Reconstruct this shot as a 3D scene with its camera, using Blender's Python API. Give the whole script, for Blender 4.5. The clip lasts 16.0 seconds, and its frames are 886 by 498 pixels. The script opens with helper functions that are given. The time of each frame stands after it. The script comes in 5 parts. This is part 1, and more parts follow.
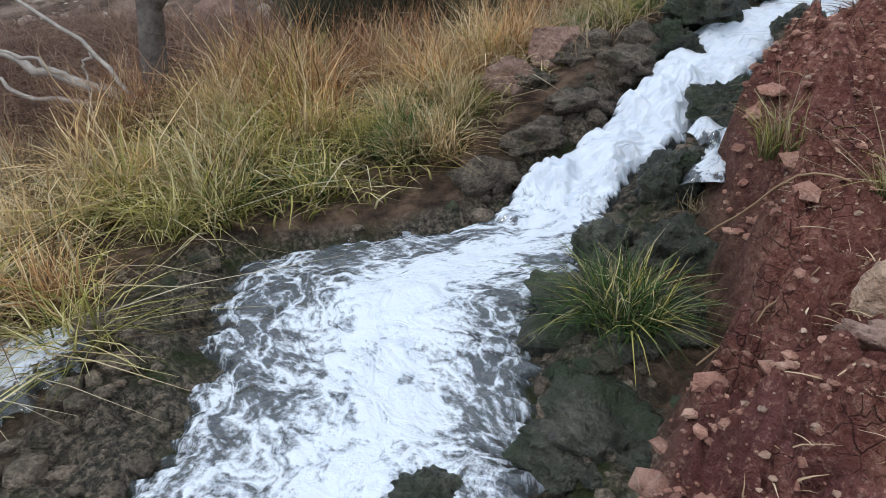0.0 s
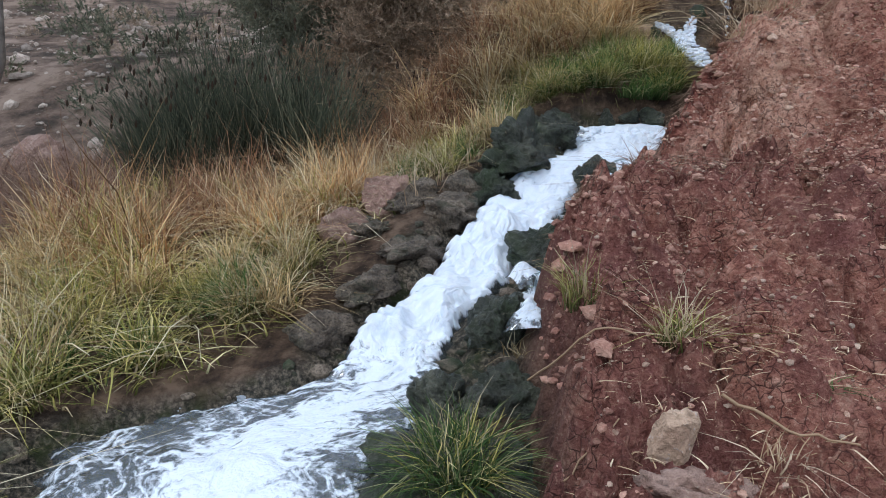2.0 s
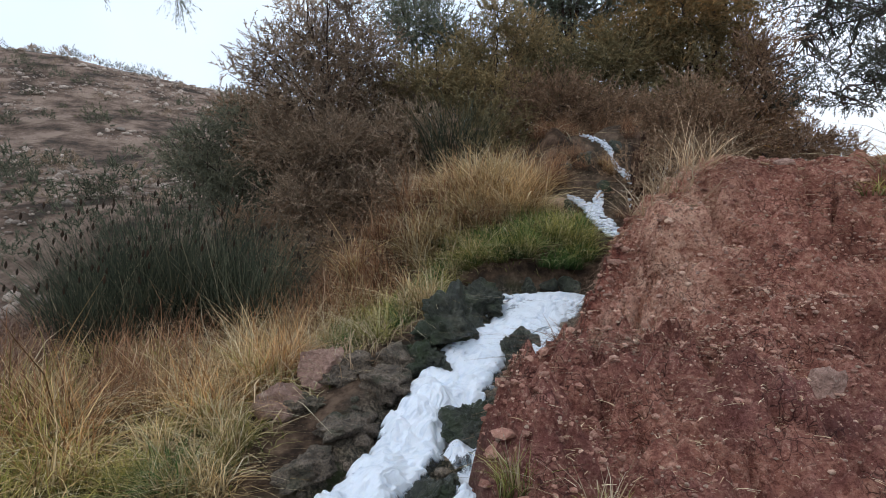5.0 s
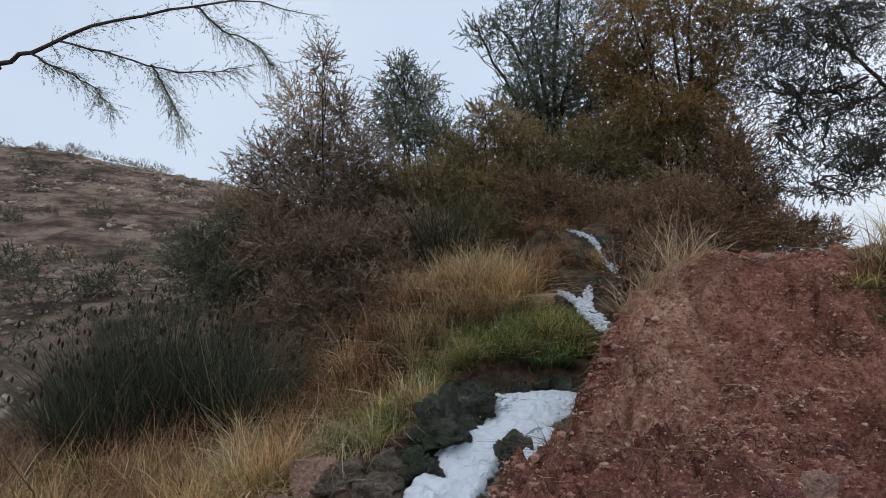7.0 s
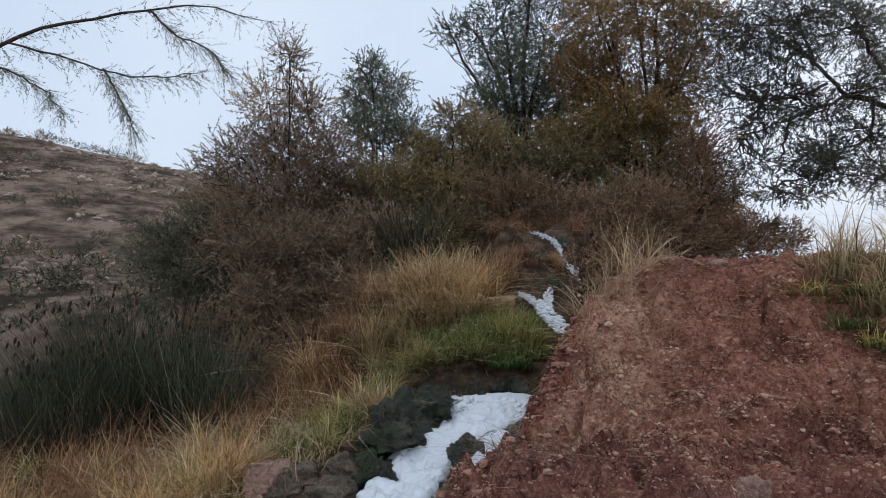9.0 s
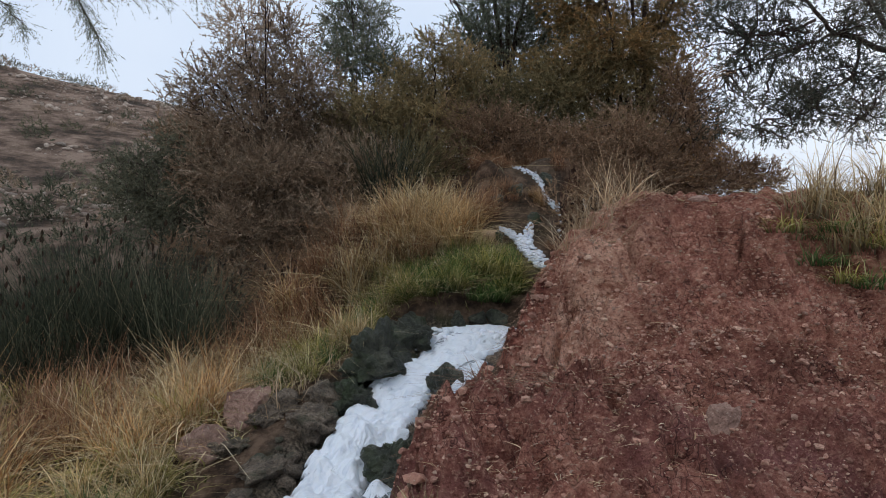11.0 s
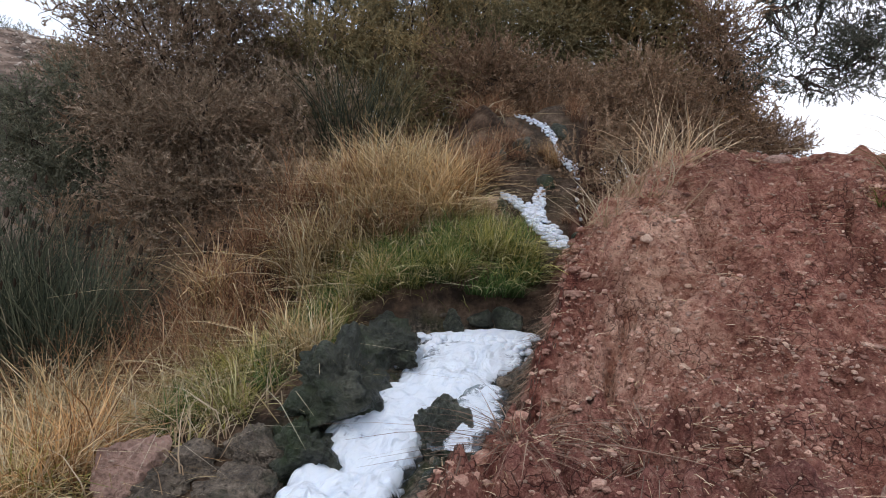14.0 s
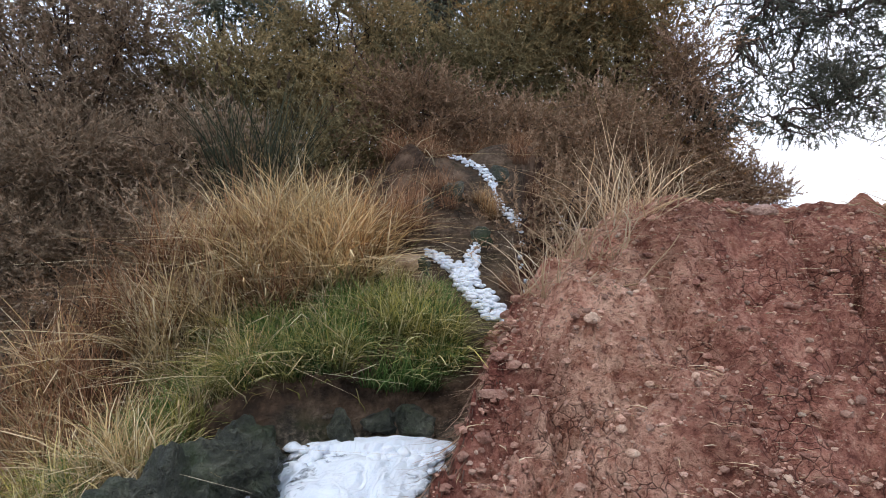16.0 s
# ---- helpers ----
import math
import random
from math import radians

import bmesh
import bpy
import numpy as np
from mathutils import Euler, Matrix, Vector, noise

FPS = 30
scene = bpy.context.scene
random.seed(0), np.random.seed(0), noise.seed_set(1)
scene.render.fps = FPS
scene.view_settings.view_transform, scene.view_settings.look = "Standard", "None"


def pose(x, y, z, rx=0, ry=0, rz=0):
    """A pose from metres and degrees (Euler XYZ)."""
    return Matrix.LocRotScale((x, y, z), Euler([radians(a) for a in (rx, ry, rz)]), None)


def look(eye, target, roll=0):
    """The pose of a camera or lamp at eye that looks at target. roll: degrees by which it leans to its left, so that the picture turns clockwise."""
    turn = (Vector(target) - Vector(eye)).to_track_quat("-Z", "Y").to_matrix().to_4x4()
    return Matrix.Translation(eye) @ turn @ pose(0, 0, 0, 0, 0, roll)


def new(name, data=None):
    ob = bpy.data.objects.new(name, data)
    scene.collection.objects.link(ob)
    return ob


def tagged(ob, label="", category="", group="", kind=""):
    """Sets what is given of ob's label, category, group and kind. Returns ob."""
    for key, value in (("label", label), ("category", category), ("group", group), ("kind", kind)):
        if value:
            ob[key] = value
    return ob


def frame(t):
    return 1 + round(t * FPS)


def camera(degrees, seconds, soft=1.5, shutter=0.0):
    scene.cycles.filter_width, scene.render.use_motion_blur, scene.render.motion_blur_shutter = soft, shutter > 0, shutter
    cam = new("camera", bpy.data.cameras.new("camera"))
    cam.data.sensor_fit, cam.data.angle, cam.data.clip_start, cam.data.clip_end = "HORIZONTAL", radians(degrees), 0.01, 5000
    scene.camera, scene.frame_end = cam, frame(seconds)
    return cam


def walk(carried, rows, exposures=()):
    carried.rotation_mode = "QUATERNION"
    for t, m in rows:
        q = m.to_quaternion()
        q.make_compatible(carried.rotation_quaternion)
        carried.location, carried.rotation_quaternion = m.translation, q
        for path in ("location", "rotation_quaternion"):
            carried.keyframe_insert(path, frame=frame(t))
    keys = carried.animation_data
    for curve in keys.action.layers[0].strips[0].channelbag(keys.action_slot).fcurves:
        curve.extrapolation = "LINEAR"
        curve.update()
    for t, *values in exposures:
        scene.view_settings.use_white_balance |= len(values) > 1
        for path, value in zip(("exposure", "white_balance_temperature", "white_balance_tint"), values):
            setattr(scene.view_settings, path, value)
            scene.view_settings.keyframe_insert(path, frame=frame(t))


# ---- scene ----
cam = camera(68.2, 16.0, soft=0.95)
PATH = [
    (0, (-0.020, 0.144, 1.061), (-0.631, 1.874, 0.264), -0.7),
    (0.5, (0.022, 0.145, 1.127), (-0.541, 1.932, 0.426), -0.6),
    (1, (0.058, 0.153, 1.170), (-0.398, 1.990, 0.526), -0.7),
    (1.5, (0.076, 0.169, 1.222), (-0.249, 2.069, 0.691), -0.5),
    (2, (0.080, 0.168, 1.251), (-0.145, 2.093, 0.758), -0.2),
    (2.5, (0.029, 0.154, 1.279), (-0.132, 2.082, 0.775), 0.8),
    (3, (0.002, 0.161, 1.350), (-0.149, 2.117, 0.961), 0.6),
    (3.5, (0.020, 0.164, 1.391), (-0.080, 2.146, 1.150), 2.2),
    (3.7, (0.034, 0.162, 1.402), (-0.035, 2.151, 1.199), 2.2),
    (5.8, (0.049, -0.058, 1.551), (0.047, 1.942, 1.559), 0.06),
    (6, (0.043, -0.071, 1.554), (0.043, 1.928, 1.617), 0.28),
    (6.5, (0.052, -0.050, 1.603), (0.046, 1.944, 1.753), -0.52),
    (7, (0.100, -0.051, 1.636), (0.100, 1.944, 1.776), -1.01),
    (7.5, (0.137, -0.055, 1.652), (0.186, 1.940, 1.788), -0.99),
    (8, (0.196, -0.074, 1.690), (0.233, 1.923, 1.797), -0.61),
    (8.5, (0.215, -0.085, 1.709), (0.287, 1.911, 1.815), -0.48),
    (9, (0.233, -0.097, 1.720), (0.296, 1.899, 1.830), -0.53),
    (9.5, (0.242, -0.091, 1.711), (0.325, 1.905, 1.793), 0.24),
    (10, (0.233, -0.088, 1.693), (0.332, 1.910, 1.711), 0.38),
    (10.2, (0.247, -0.076, 1.696), (0.347, 1.922, 1.690), -0.04),
    (11.3, (0.198, -0.056, 1.671), (0.340, 1.937, 1.577), 0.50),
    (12.3, (0.139, 0.405, 1.641), (0.332, 2.393, 1.527), 1.15),
    (12.5, (0.139, 0.504, 1.636), (0.316, 2.493, 1.519), 1.19),
    (13, (0.119, 0.774, 1.637), (0.327, 2.759, 1.510), 1.05),
    (13.5, (0.121, 1.021, 1.646), (0.357, 3.002, 1.501), 1.07),
    (14, (0.137, 1.240, 1.651), (0.399, 3.215, 1.478), 1.29),
    (14.5, (0.217, 1.415, 1.637), (0.475, 3.389, 1.440), 1.33),
    (15, (0.364, 1.610, 1.660), (0.663, 3.587, 1.628), 1.78),
    (15.5, (0.490, 1.781, 1.692), (0.818, 3.754, 1.666), 1.74),
    (16, (0.569, 1.953, 1.710), (0.892, 3.927, 1.678), 1.42),
]
walk(cam, [(t, look(eye, target, roll)) for t, eye, target, roll in PATH],
     [(0.0, 0.50, 6250, 10), (1.5, 0.64, 6050, 10), (3.0, 0.62, 5900, 10), (3.7, 0.60, 6000, 10), (5.8, 0.05, 6300, 10), (6.5, -0.18, 6300, 10), (7.5, -0.1, 6300, 10), (10.2, -0.05, 6300, 10), (12.3, 0.18, 6500, 13), (13.2, 0.38, 6500, 14), (14.0, 0.5, 6400, 14), (15.0, 0.76, 6300, 13), (16.0, 0.74, 6300, 13)])

# ---- light ----
sky = bpy.data.worlds.new("overcast_sky")
scene.world = sky
sky.use_nodes = True
nt = sky.node_tree
air = nt.nodes.new("ShaderNodeTexSky")
air.sky_type, air.sun_disc = "NISHITA", False
air.sun_elevation, air.sun_rotation = radians(28), radians(60)
air.dust_density, air.air_density = 4.0, 1.2
gain = nt.nodes.new("ShaderNodeVectorMath")
gain.operation = "SCALE"
gain.inputs["Scale"].default_value = 0.09
nt.links.new(air.outputs["Color"], gain.inputs[0])
coord = nt.nodes.new("ShaderNodeTexCoord")
cloud = nt.nodes.new("ShaderNodeTexNoise")
cloud.inputs["Scale"].default_value, cloud.inputs["Detail"].default_value = 2.2, 4.0
nt.links.new(coord.outputs["Generated"], cloud.inputs["Vector"])
ramp = nt.nodes.new("ShaderNodeValToRGB")
ramp.color_ramp.elements[0].position, ramp.color_ramp.elements[1].position = 0.3, 0.75
ramp.color_ramp.elements[0].color, ramp.color_ramp.elements[1].color = (0.70, 0.82, 1.00, 1), (0.90, 0.99, 1.12, 1)
nt.links.new(cloud.outputs["Fac"], ramp.inputs["Fac"])
blend = nt.nodes.new("ShaderNodeMix")
blend.data_type = "RGBA"
blend.inputs["Factor"].default_value = 0.85
nt.links.new(gain.outputs[0], blend.inputs["A"])
nt.links.new(ramp.outputs["Color"], blend.inputs["B"])
nt.links.new(blend.outputs["Result"], nt.nodes["Background"].inputs["Color"])
nt.nodes["Background"].inputs["Strength"].default_value = 1.0
sun = new("sun", bpy.data.lights.new("sun", "SUN"))
sun.data.energy, sun.data.angle, sun.data.color = 0.75, radians(20), (1.0, 0.98, 0.96)
sun.matrix_world = look((-2.5, 0, 6), (0, 3, 0))



# ---- materials ----
def nodes(name, rough=0.8, spec=0.3):
    m = bpy.data.materials.new(name)
    m.use_nodes = True
    b = m.node_tree.nodes["Principled BSDF"]
    b.inputs["Roughness"].default_value = rough
    b.inputs["Specular IOR Level"].default_value = spec
    return m, m.node_tree, b


def add(tree, kind, **values):
    n = tree.nodes.new(kind)
    for key, value in values.items():
        n.inputs[key.replace("_", " ")].default_value = value
    return n


def noise_of(tree, scale, detail=4.0, rough=0.6, vector=None):
    n = add(tree, "ShaderNodeTexNoise", Scale=scale, Detail=detail, Roughness=rough)
    if vector:
        tree.links.new(vector, n.inputs["Vector"])
    return n.outputs["Fac"]


def ramp_of(tree, value, stops):
    r = tree.nodes.new("ShaderNodeValToRGB")
    e = r.color_ramp.elements
    while len(e) < len(stops):
        e.new(0.5)
    for k, (at, col) in zip(e, stops):
        k.position = at
        k.color = (*col, 1) if len(col) == 3 else col
    tree.links.new(value, r.inputs["Fac"])
    return r.outputs["Color"]


def mixed(tree, fac, a, b, mode="MIX"):
    m = tree.nodes.new("ShaderNodeMix")
    m.data_type, m.blend_type = "RGBA", mode
    for value, key in ((fac, "Factor"), (a, "A"), (b, "B")):
        socket = [s for s in m.inputs if s.name == key and s.enabled][0]
        if isinstance(value, bpy.types.NodeSocket):
            tree.links.new(value, socket)
        else:
            socket.default_value = value if key == "Factor" else (*value, 1)
    return m.outputs["Result"] if m.outputs["Result"].enabled else [o for o in m.outputs if o.enabled][0]


def math_of(tree, op, a, b=0.0, c=0.0):
    m = tree.nodes.new("ShaderNodeMath")
    m.operation = op
    for k, v in enumerate((a, b, c)):
        if isinstance(v, bpy.types.NodeSocket):
            tree.links.new(v, m.inputs[k])
        else:
            m.inputs[k].default_value = v
    return m.outputs[0]


def place(tree):
    return tree.nodes.new("ShaderNodeNewGeometry").outputs["Position"]


def local(tree):
    return tree.nodes.new("ShaderNodeTexCoord").outputs["Object"]


def bumped(tree, bsdf, height, strength=0.5, distance=0.02):
    b = add(tree, "ShaderNodeBump", Strength=strength, Distance=distance)
    tree.links.new(height, b.inputs["Height"])
    tree.links.new(b.outputs["Normal"], bsdf.inputs["Normal"])


def earth_material():
    m, t, b = nodes("earth", 0.92, 0.2)
    p = place(t)

    def field(name):
        a = t.nodes.new("ShaderNodeAttribute")
        a.attribute_name = name
        return a.outputs["Fac"]
    big, mid, fine = noise_of(t, 1.6, 5, 0.6, p), noise_of(t, 9, 6, 0.65, p), noise_of(t, 55, 5, 0.7, p)
    grit = noise_of(t, 140, 3, 0.7, p)
    crust = noise_of(t, 17, 7, 0.68, p)
    clay = ramp_of(t, crust, [(0.36, (0.20, 0.068, 0.047)), (0.46, (0.40, 0.155, 0.106)), (0.55, (0.52, 0.222, 0.15)), (0.64, (0.66, 0.34, 0.235))])
    clay = mixed(t, ramp_of(t, mid, [(0.40, (0.45, 0.45, 0.45)), (0.56, (0, 0, 0))]), clay, (0.284, 0.097, 0.069))
    pale = ramp_of(t, crust, [(0.40, (0.52, 0.235, 0.148)), (0.56, (0.80, 0.485, 0.335))])
    patch = math_of(t, "MULTIPLY", math_of(t, "ADD", field("pale"), 0.07), ramp_of(t, noise_of(t, 6.0, 7, 0.75, p), [(0.34, (0.15, 0.15, 0.15)), (0.50, (1, 1, 1))]))
    clay = mixed(t, patch, clay, pale)
    damp = mixed(t, ramp_of(t, big, [(0.40, (1, 1, 1)), (0.62, (0, 0, 0))]), clay, (0.252, 0.097, 0.084))
    clay = mixed(t, field("damp"), clay, damp)
    clay = mixed(t, ramp_of(t, fine, [(0.38, (0.75, 0.75, 0.75)), (0.46, (0, 0, 0))]), clay, (0.18, 0.060, 0.043))
    clay = mixed(t, ramp_of(t, fine, [(0.55, (0, 0, 0)), (0.65, (0.6, 0.6, 0.6))]), clay, (0.72, 0.43, 0.305))
    clay = mixed(t, 1.0, clay, ramp_of(t, noise_of(t, 2.6, 4, 0.6, p), [(0.36, (0.66, 0.62, 0.60)), (0.50, (0.98, 0.96, 0.95)), (0.64, (1.22, 1.25, 1.28))]), "MULTIPLY")
    clay = mixed(t, field("raw"), clay, ramp_of(t, crust, [(0.38, (0.105, 0.029, 0.021)), (0.50, (0.294, 0.097, 0.067)), (0.62, (0.483, 0.198, 0.136))]))
    crack = add(t, "ShaderNodeTexVoronoi", Scale=21.0)
    crack.feature = "DISTANCE_TO_EDGE"
    bend = t.nodes.new("ShaderNodeVectorMath")
    bend.operation = "MULTIPLY_ADD"
    twist = add(t, "ShaderNodeTexNoise", Scale=9.0, Detail=3.0)
    t.links.new(p, twist.inputs["Vector"])
    t.links.new(twist.outputs["Color"], bend.inputs[0])
    bend.inputs[1].default_value = (0.10, 0.10, 0.10)
    t.links.new(p, bend.inputs[2])
    t.links.new(bend.outputs[0], crack.inputs["Vector"])
    split = math_of(t, "MULTIPLY", ramp_of(t, crack.outputs["Distance"], [(0.0, (1, 1, 1)), (0.05, (0, 0, 0))]), ramp_of(t, noise_of(t, 3.1, 3, 0.6, p), [(0.46, (0, 0, 0)), (0.58, (0.8, 0.8, 0.8))]))
    # cracks go near black: the shade down in them is put into the colour
    clay = mixed(t, split, clay, (0.05, 0.018, 0.016))
    soil = ramp_of(t, mid, [(0.38, (0.05, 0.031, 0.02)), (0.5, (0.13, 0.08, 0.05)), (0.64, (0.27, 0.175, 0.115))])
    rock = ramp_of(t, fine, [(0.38, (0.040, 0.038, 0.030)), (0.5, (0.135, 0.115, 0.085)), (0.62, (0.36, 0.29, 0.21))])
    moss = ramp_of(t, noise_of(t, 5, 6, 0.7, p), [(0.5, (0, 0, 0)), (0.62, (0.9, 0.9, 0.9))])
    rock = mixed(t, moss, rock, (0.055, 0.070, 0.024))
    hill = ramp_of(t, noise_of(t, 0.9, 8, 0.7, p), [(0.40, (0.065, 0.046, 0.031)), (0.49, (0.19, 0.125, 0.088)), (0.59, (0.38, 0.27, 0.20))])
    base = mixed(t, field("far"), soil, hill)
    base = mixed(t, field("wet"), base, rock)
    base = mixed(t, field("bank"), base, clay)
    t.links.new(base, b.inputs["Base Color"])
    t.links.new(math_of(t, "MULTIPLY_ADD", field("wet"), -0.55, 0.93), b.inputs["Roughness"])
    bumped(t, b, math_of(t, "ADD", math_of(t, "ADD", math_of(t, "MULTIPLY", crust, 1.6), math_of(t, "MULTIPLY", split, -0.5)), math_of(t, "ADD", math_of(t, "MULTIPLY", fine, 0.8), math_of(t, "MULTIPLY", grit, 0.35))), 1.0, 0.06)
    return m


def rock_material(name, low, mid, high, rough, moss=0.0, scale=7.0, dirt=0.35):
    m, t, b = nodes(name, rough, 0.4)
    p = place(t)
    n, f = noise_of(t, scale, 7, 0.65, p), noise_of(t, scale * 7, 4, 0.7, p)
    c = ramp_of(t, n, [(0.3, low), (0.5, mid), (0.72, high)])
    c = mixed(t, ramp_of(t, f, [(0.35, (dirt, dirt, dirt)), (0.55, (0, 0, 0))]), c, tuple(0.4 * v for v in low))
    c = mixed(t, ramp_of(t, f, [(0.6, (0, 0, 0)), (0.75, (0.6, 0.6, 0.6))]), c, tuple(min(1.6 * v, 0.7) for v in high))
    if moss:
        c = mixed(t, ramp_of(t, noise_of(t, 4, 5, 0.6, p), [(0.62 - 0.3 * moss, (0, 0, 0)), (0.75 - 0.2 * moss, (1, 1, 1))]), c, (0.045, 0.062, 0.026))
    tone = ramp_of(t, t.nodes.new("ShaderNodeNewGeometry").outputs["Random Per Island"], [(0.0, (0.62, 0.62, 0.62)), (1.0, (1.3, 1.3, 1.3))])
    c = mixed(t, 1.0, c, tone, "MULTIPLY")
    t.links.new(c, b.inputs["Base Color"])
    bumped(t, b, math_of(t, "ADD", n, math_of(t, "MULTIPLY", f, 0.5)), 1.0, 0.07)
    return m


def blade_material(name, stops, root, rough=0.65):
    """Grass and leaves: every blade takes its own tone, and the root a darker one."""
    m, t, b = nodes(name, rough, 0.25)
    r = t.nodes.new("ShaderNodeNewGeometry").outputs["Random Per Island"]
    c = ramp_of(t, r, stops)
    own = t.nodes.new("ShaderNodeObjectInfo").outputs["Random"]
    c = mixed(t, 1.0, c, ramp_of(t, own, [(0.0, (0.55, 0.55, 0.52)), (0.5, (1.0, 1.0, 1.0)), (1.0, (1.22, 1.16, 1.05))]), "MULTIPLY")
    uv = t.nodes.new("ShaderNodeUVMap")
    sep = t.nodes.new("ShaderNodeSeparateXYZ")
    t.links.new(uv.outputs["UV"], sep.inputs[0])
    # dark root: partly its own colour, partly shade between blades put into the colour
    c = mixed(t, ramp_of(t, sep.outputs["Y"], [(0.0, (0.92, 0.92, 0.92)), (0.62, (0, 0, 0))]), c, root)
    t.links.new(c, b.inputs["Base Color"])
    tr = t.nodes.new("ShaderNodeBsdfTranslucent")
    t.links.new(c, tr.inputs["Color"])
    mix = t.nodes.new("ShaderNodeMixShader")
    mix.inputs[0].default_value = 0.4
    t.links.new(b.outputs[0], mix.inputs[1])
    t.links.new(tr.outputs[0], mix.inputs[2])
    t.links.new(mix.outputs[0], t.nodes["Material Output"].inputs["Surface"])
    return m


def foliage_material(name, stops):
    """Feathery foliage: every shoot takes its own tone along the ramp, and every sliver a little of its own."""
    m, t, b = nodes(name, 0.75, 0.2)
    sep = t.nodes.new("ShaderNodeSeparateXYZ")
    t.links.new(t.nodes.new("ShaderNodeUVMap").outputs["UV"], sep.inputs[0])
    c = ramp_of(t, sep.outputs["X"], stops)
    own = t.nodes.new("ShaderNodeNewGeometry").outputs["Random Per Island"]
    c = mixed(t, 1.0, c, ramp_of(t, own, [(0.0, (0.6, 0.62, 0.6)), (0.7, (1.0, 1.0, 1.0)), (1.0, (1.35, 1.3, 1.25))]), "MULTIPLY")
    t.links.new(c, b.inputs["Base Color"])
    tr = t.nodes.new("ShaderNodeBsdfTranslucent")
    t.links.new(c, tr.inputs["Color"])
    mix = t.nodes.new("ShaderNodeMixShader")
    mix.inputs[0].default_value = 0.35
    t.links.new(b.outputs[0], mix.inputs[1])
    t.links.new(tr.outputs[0], mix.inputs[2])
    t.links.new(mix.outputs[0], t.nodes["Material Output"].inputs["Surface"])
    return m


def bark_material(name, dark, light):
    m, t, b = nodes(name, 0.85, 0.2)
    p = local(t)
    n = noise_of(t, 14, 6, 0.7, p)
    t.links.new(ramp_of(t, n, [(0.3, dark), (0.7, light)]), b.inputs["Base Color"])
    bumped(t, b, n, 0.6, 0.01)
    return m


def foam_material():
    """White foam over clear, dark water: foam runs in strands along the flow, thick where the stream is steep."""
    m, t, b = nodes("foaming_water", 0.55, 0.4)
    uv = t.nodes.new("ShaderNodeUVMap").outputs["UV"]
    a = t.nodes.new("ShaderNodeAttribute")
    a.attribute_name = "foam"
    scale = add(t, "ShaderNodeMapping")
    scale.inputs["Scale"].default_value = (1.0, 0.95, 1.0)
    t.links.new(uv, scale.inputs["Vector"])
    warp = add(t, "ShaderNodeTexNoise", Scale=4.5, Detail=3.0)
    t.links.new(uv, warp.inputs["Vector"])
    v = t.nodes.new("ShaderNodeVectorMath")
    v.operation = "MULTIPLY_ADD"
    t.links.new(warp.outputs["Color"], v.inputs[0])
    v.inputs[1].default_value = (0.36, 0.36, 0.0)
    t.links.new(scale.outputs[0], v.inputs[2])
    strands = noise_of(t, 10.0, 6, 0.68, v.outputs[0])
    net = add(t, "ShaderNodeTexVoronoi", Scale=14.0)
    net.feature = "DISTANCE_TO_EDGE"
    t.links.new(v.outputs[0], net.inputs["Vector"])
    web = ramp_of(t, net.outputs["Distance"], [(0.0, (1, 1, 1)), (0.22, (0, 0, 0))])
    fleck = noise_of(t, 46, 4, 0.7, uv)
    amount = math_of(t, "ADD", math_of(t, "ADD", a.outputs["Fac"], math_of(t, "MULTIPLY_ADD", strands, 2.4, -1.2)), math_of(t, "ADD", math_of(t, "MULTIPLY", web, 0.30), math_of(t, "MULTIPLY_ADD", fleck, 1.3, -0.65)))
    fac = ramp_of(t, amount, [(0.10, (0.08, 0.08, 0.08)), (0.55, (1, 1, 1))])
    tone = ramp_of(t, strands, [(0.34, (0.58, 0.63, 0.69)), (0.50, (0.74, 0.775, 0.815))])
    t.links.new(tone, b.inputs["Base Color"])
    b.inputs["Subsurface Weight"].default_value = 0.25
    b.inputs["Subsurface Radius"].default_value = (0.02, 0.025, 0.03)
    bumped(t, b, math_of(t, "ADD", math_of(t, "ADD", strands, math_of(t, "MULTIPLY", web, 0.4)), math_of(t, "MULTIPLY", fleck, 0.9)), 0.55, 0.03)
    clear = t.nodes.new("ShaderNodeBsdfTransparent")
    clear.inputs["Color"].default_value = (0.46, 0.52, 0.51, 1)
    gloss = add(t, "ShaderNodeBsdfGlossy", Roughness=0.12)
    wetmix = t.nodes.new("ShaderNodeMixShader")
    wetmix.inputs[0].default_value = 0.10
    t.links.new(clear.outputs[0], wetmix.inputs[1])
    t.links.new(gloss.outputs[0], wetmix.inputs[2])
    mix = t.nodes.new("ShaderNodeMixShader")
    t.links.new(fac, mix.inputs[0])
    t.links.new(wetmix.outputs[0], mix.inputs[1])
    t.links.new(b.outputs[0], mix.inputs[2])
    t.links.new(mix.outputs[0], t.nodes["Material Output"].inputs["Surface"])
    return m


def puff_material():
    m, t, b = nodes("froth_puff", 0.6, 0.3)
    p = place(t)
    n = noise_of(t, 38, 5, 0.65, p)
    t.links.new(ramp_of(t, n, [(0.32, (0.60, 0.65, 0.71)), (0.52, (0.76, 0.79, 0.83))]), b.inputs["Base Color"])
    b.inputs["Subsurface Weight"].default_value = 0.3
    b.inputs["Subsurface Radius"].default_value = (0.02, 0.025, 0.03)
    bumped(t, b, n, 0.5, 0.02)
    return m


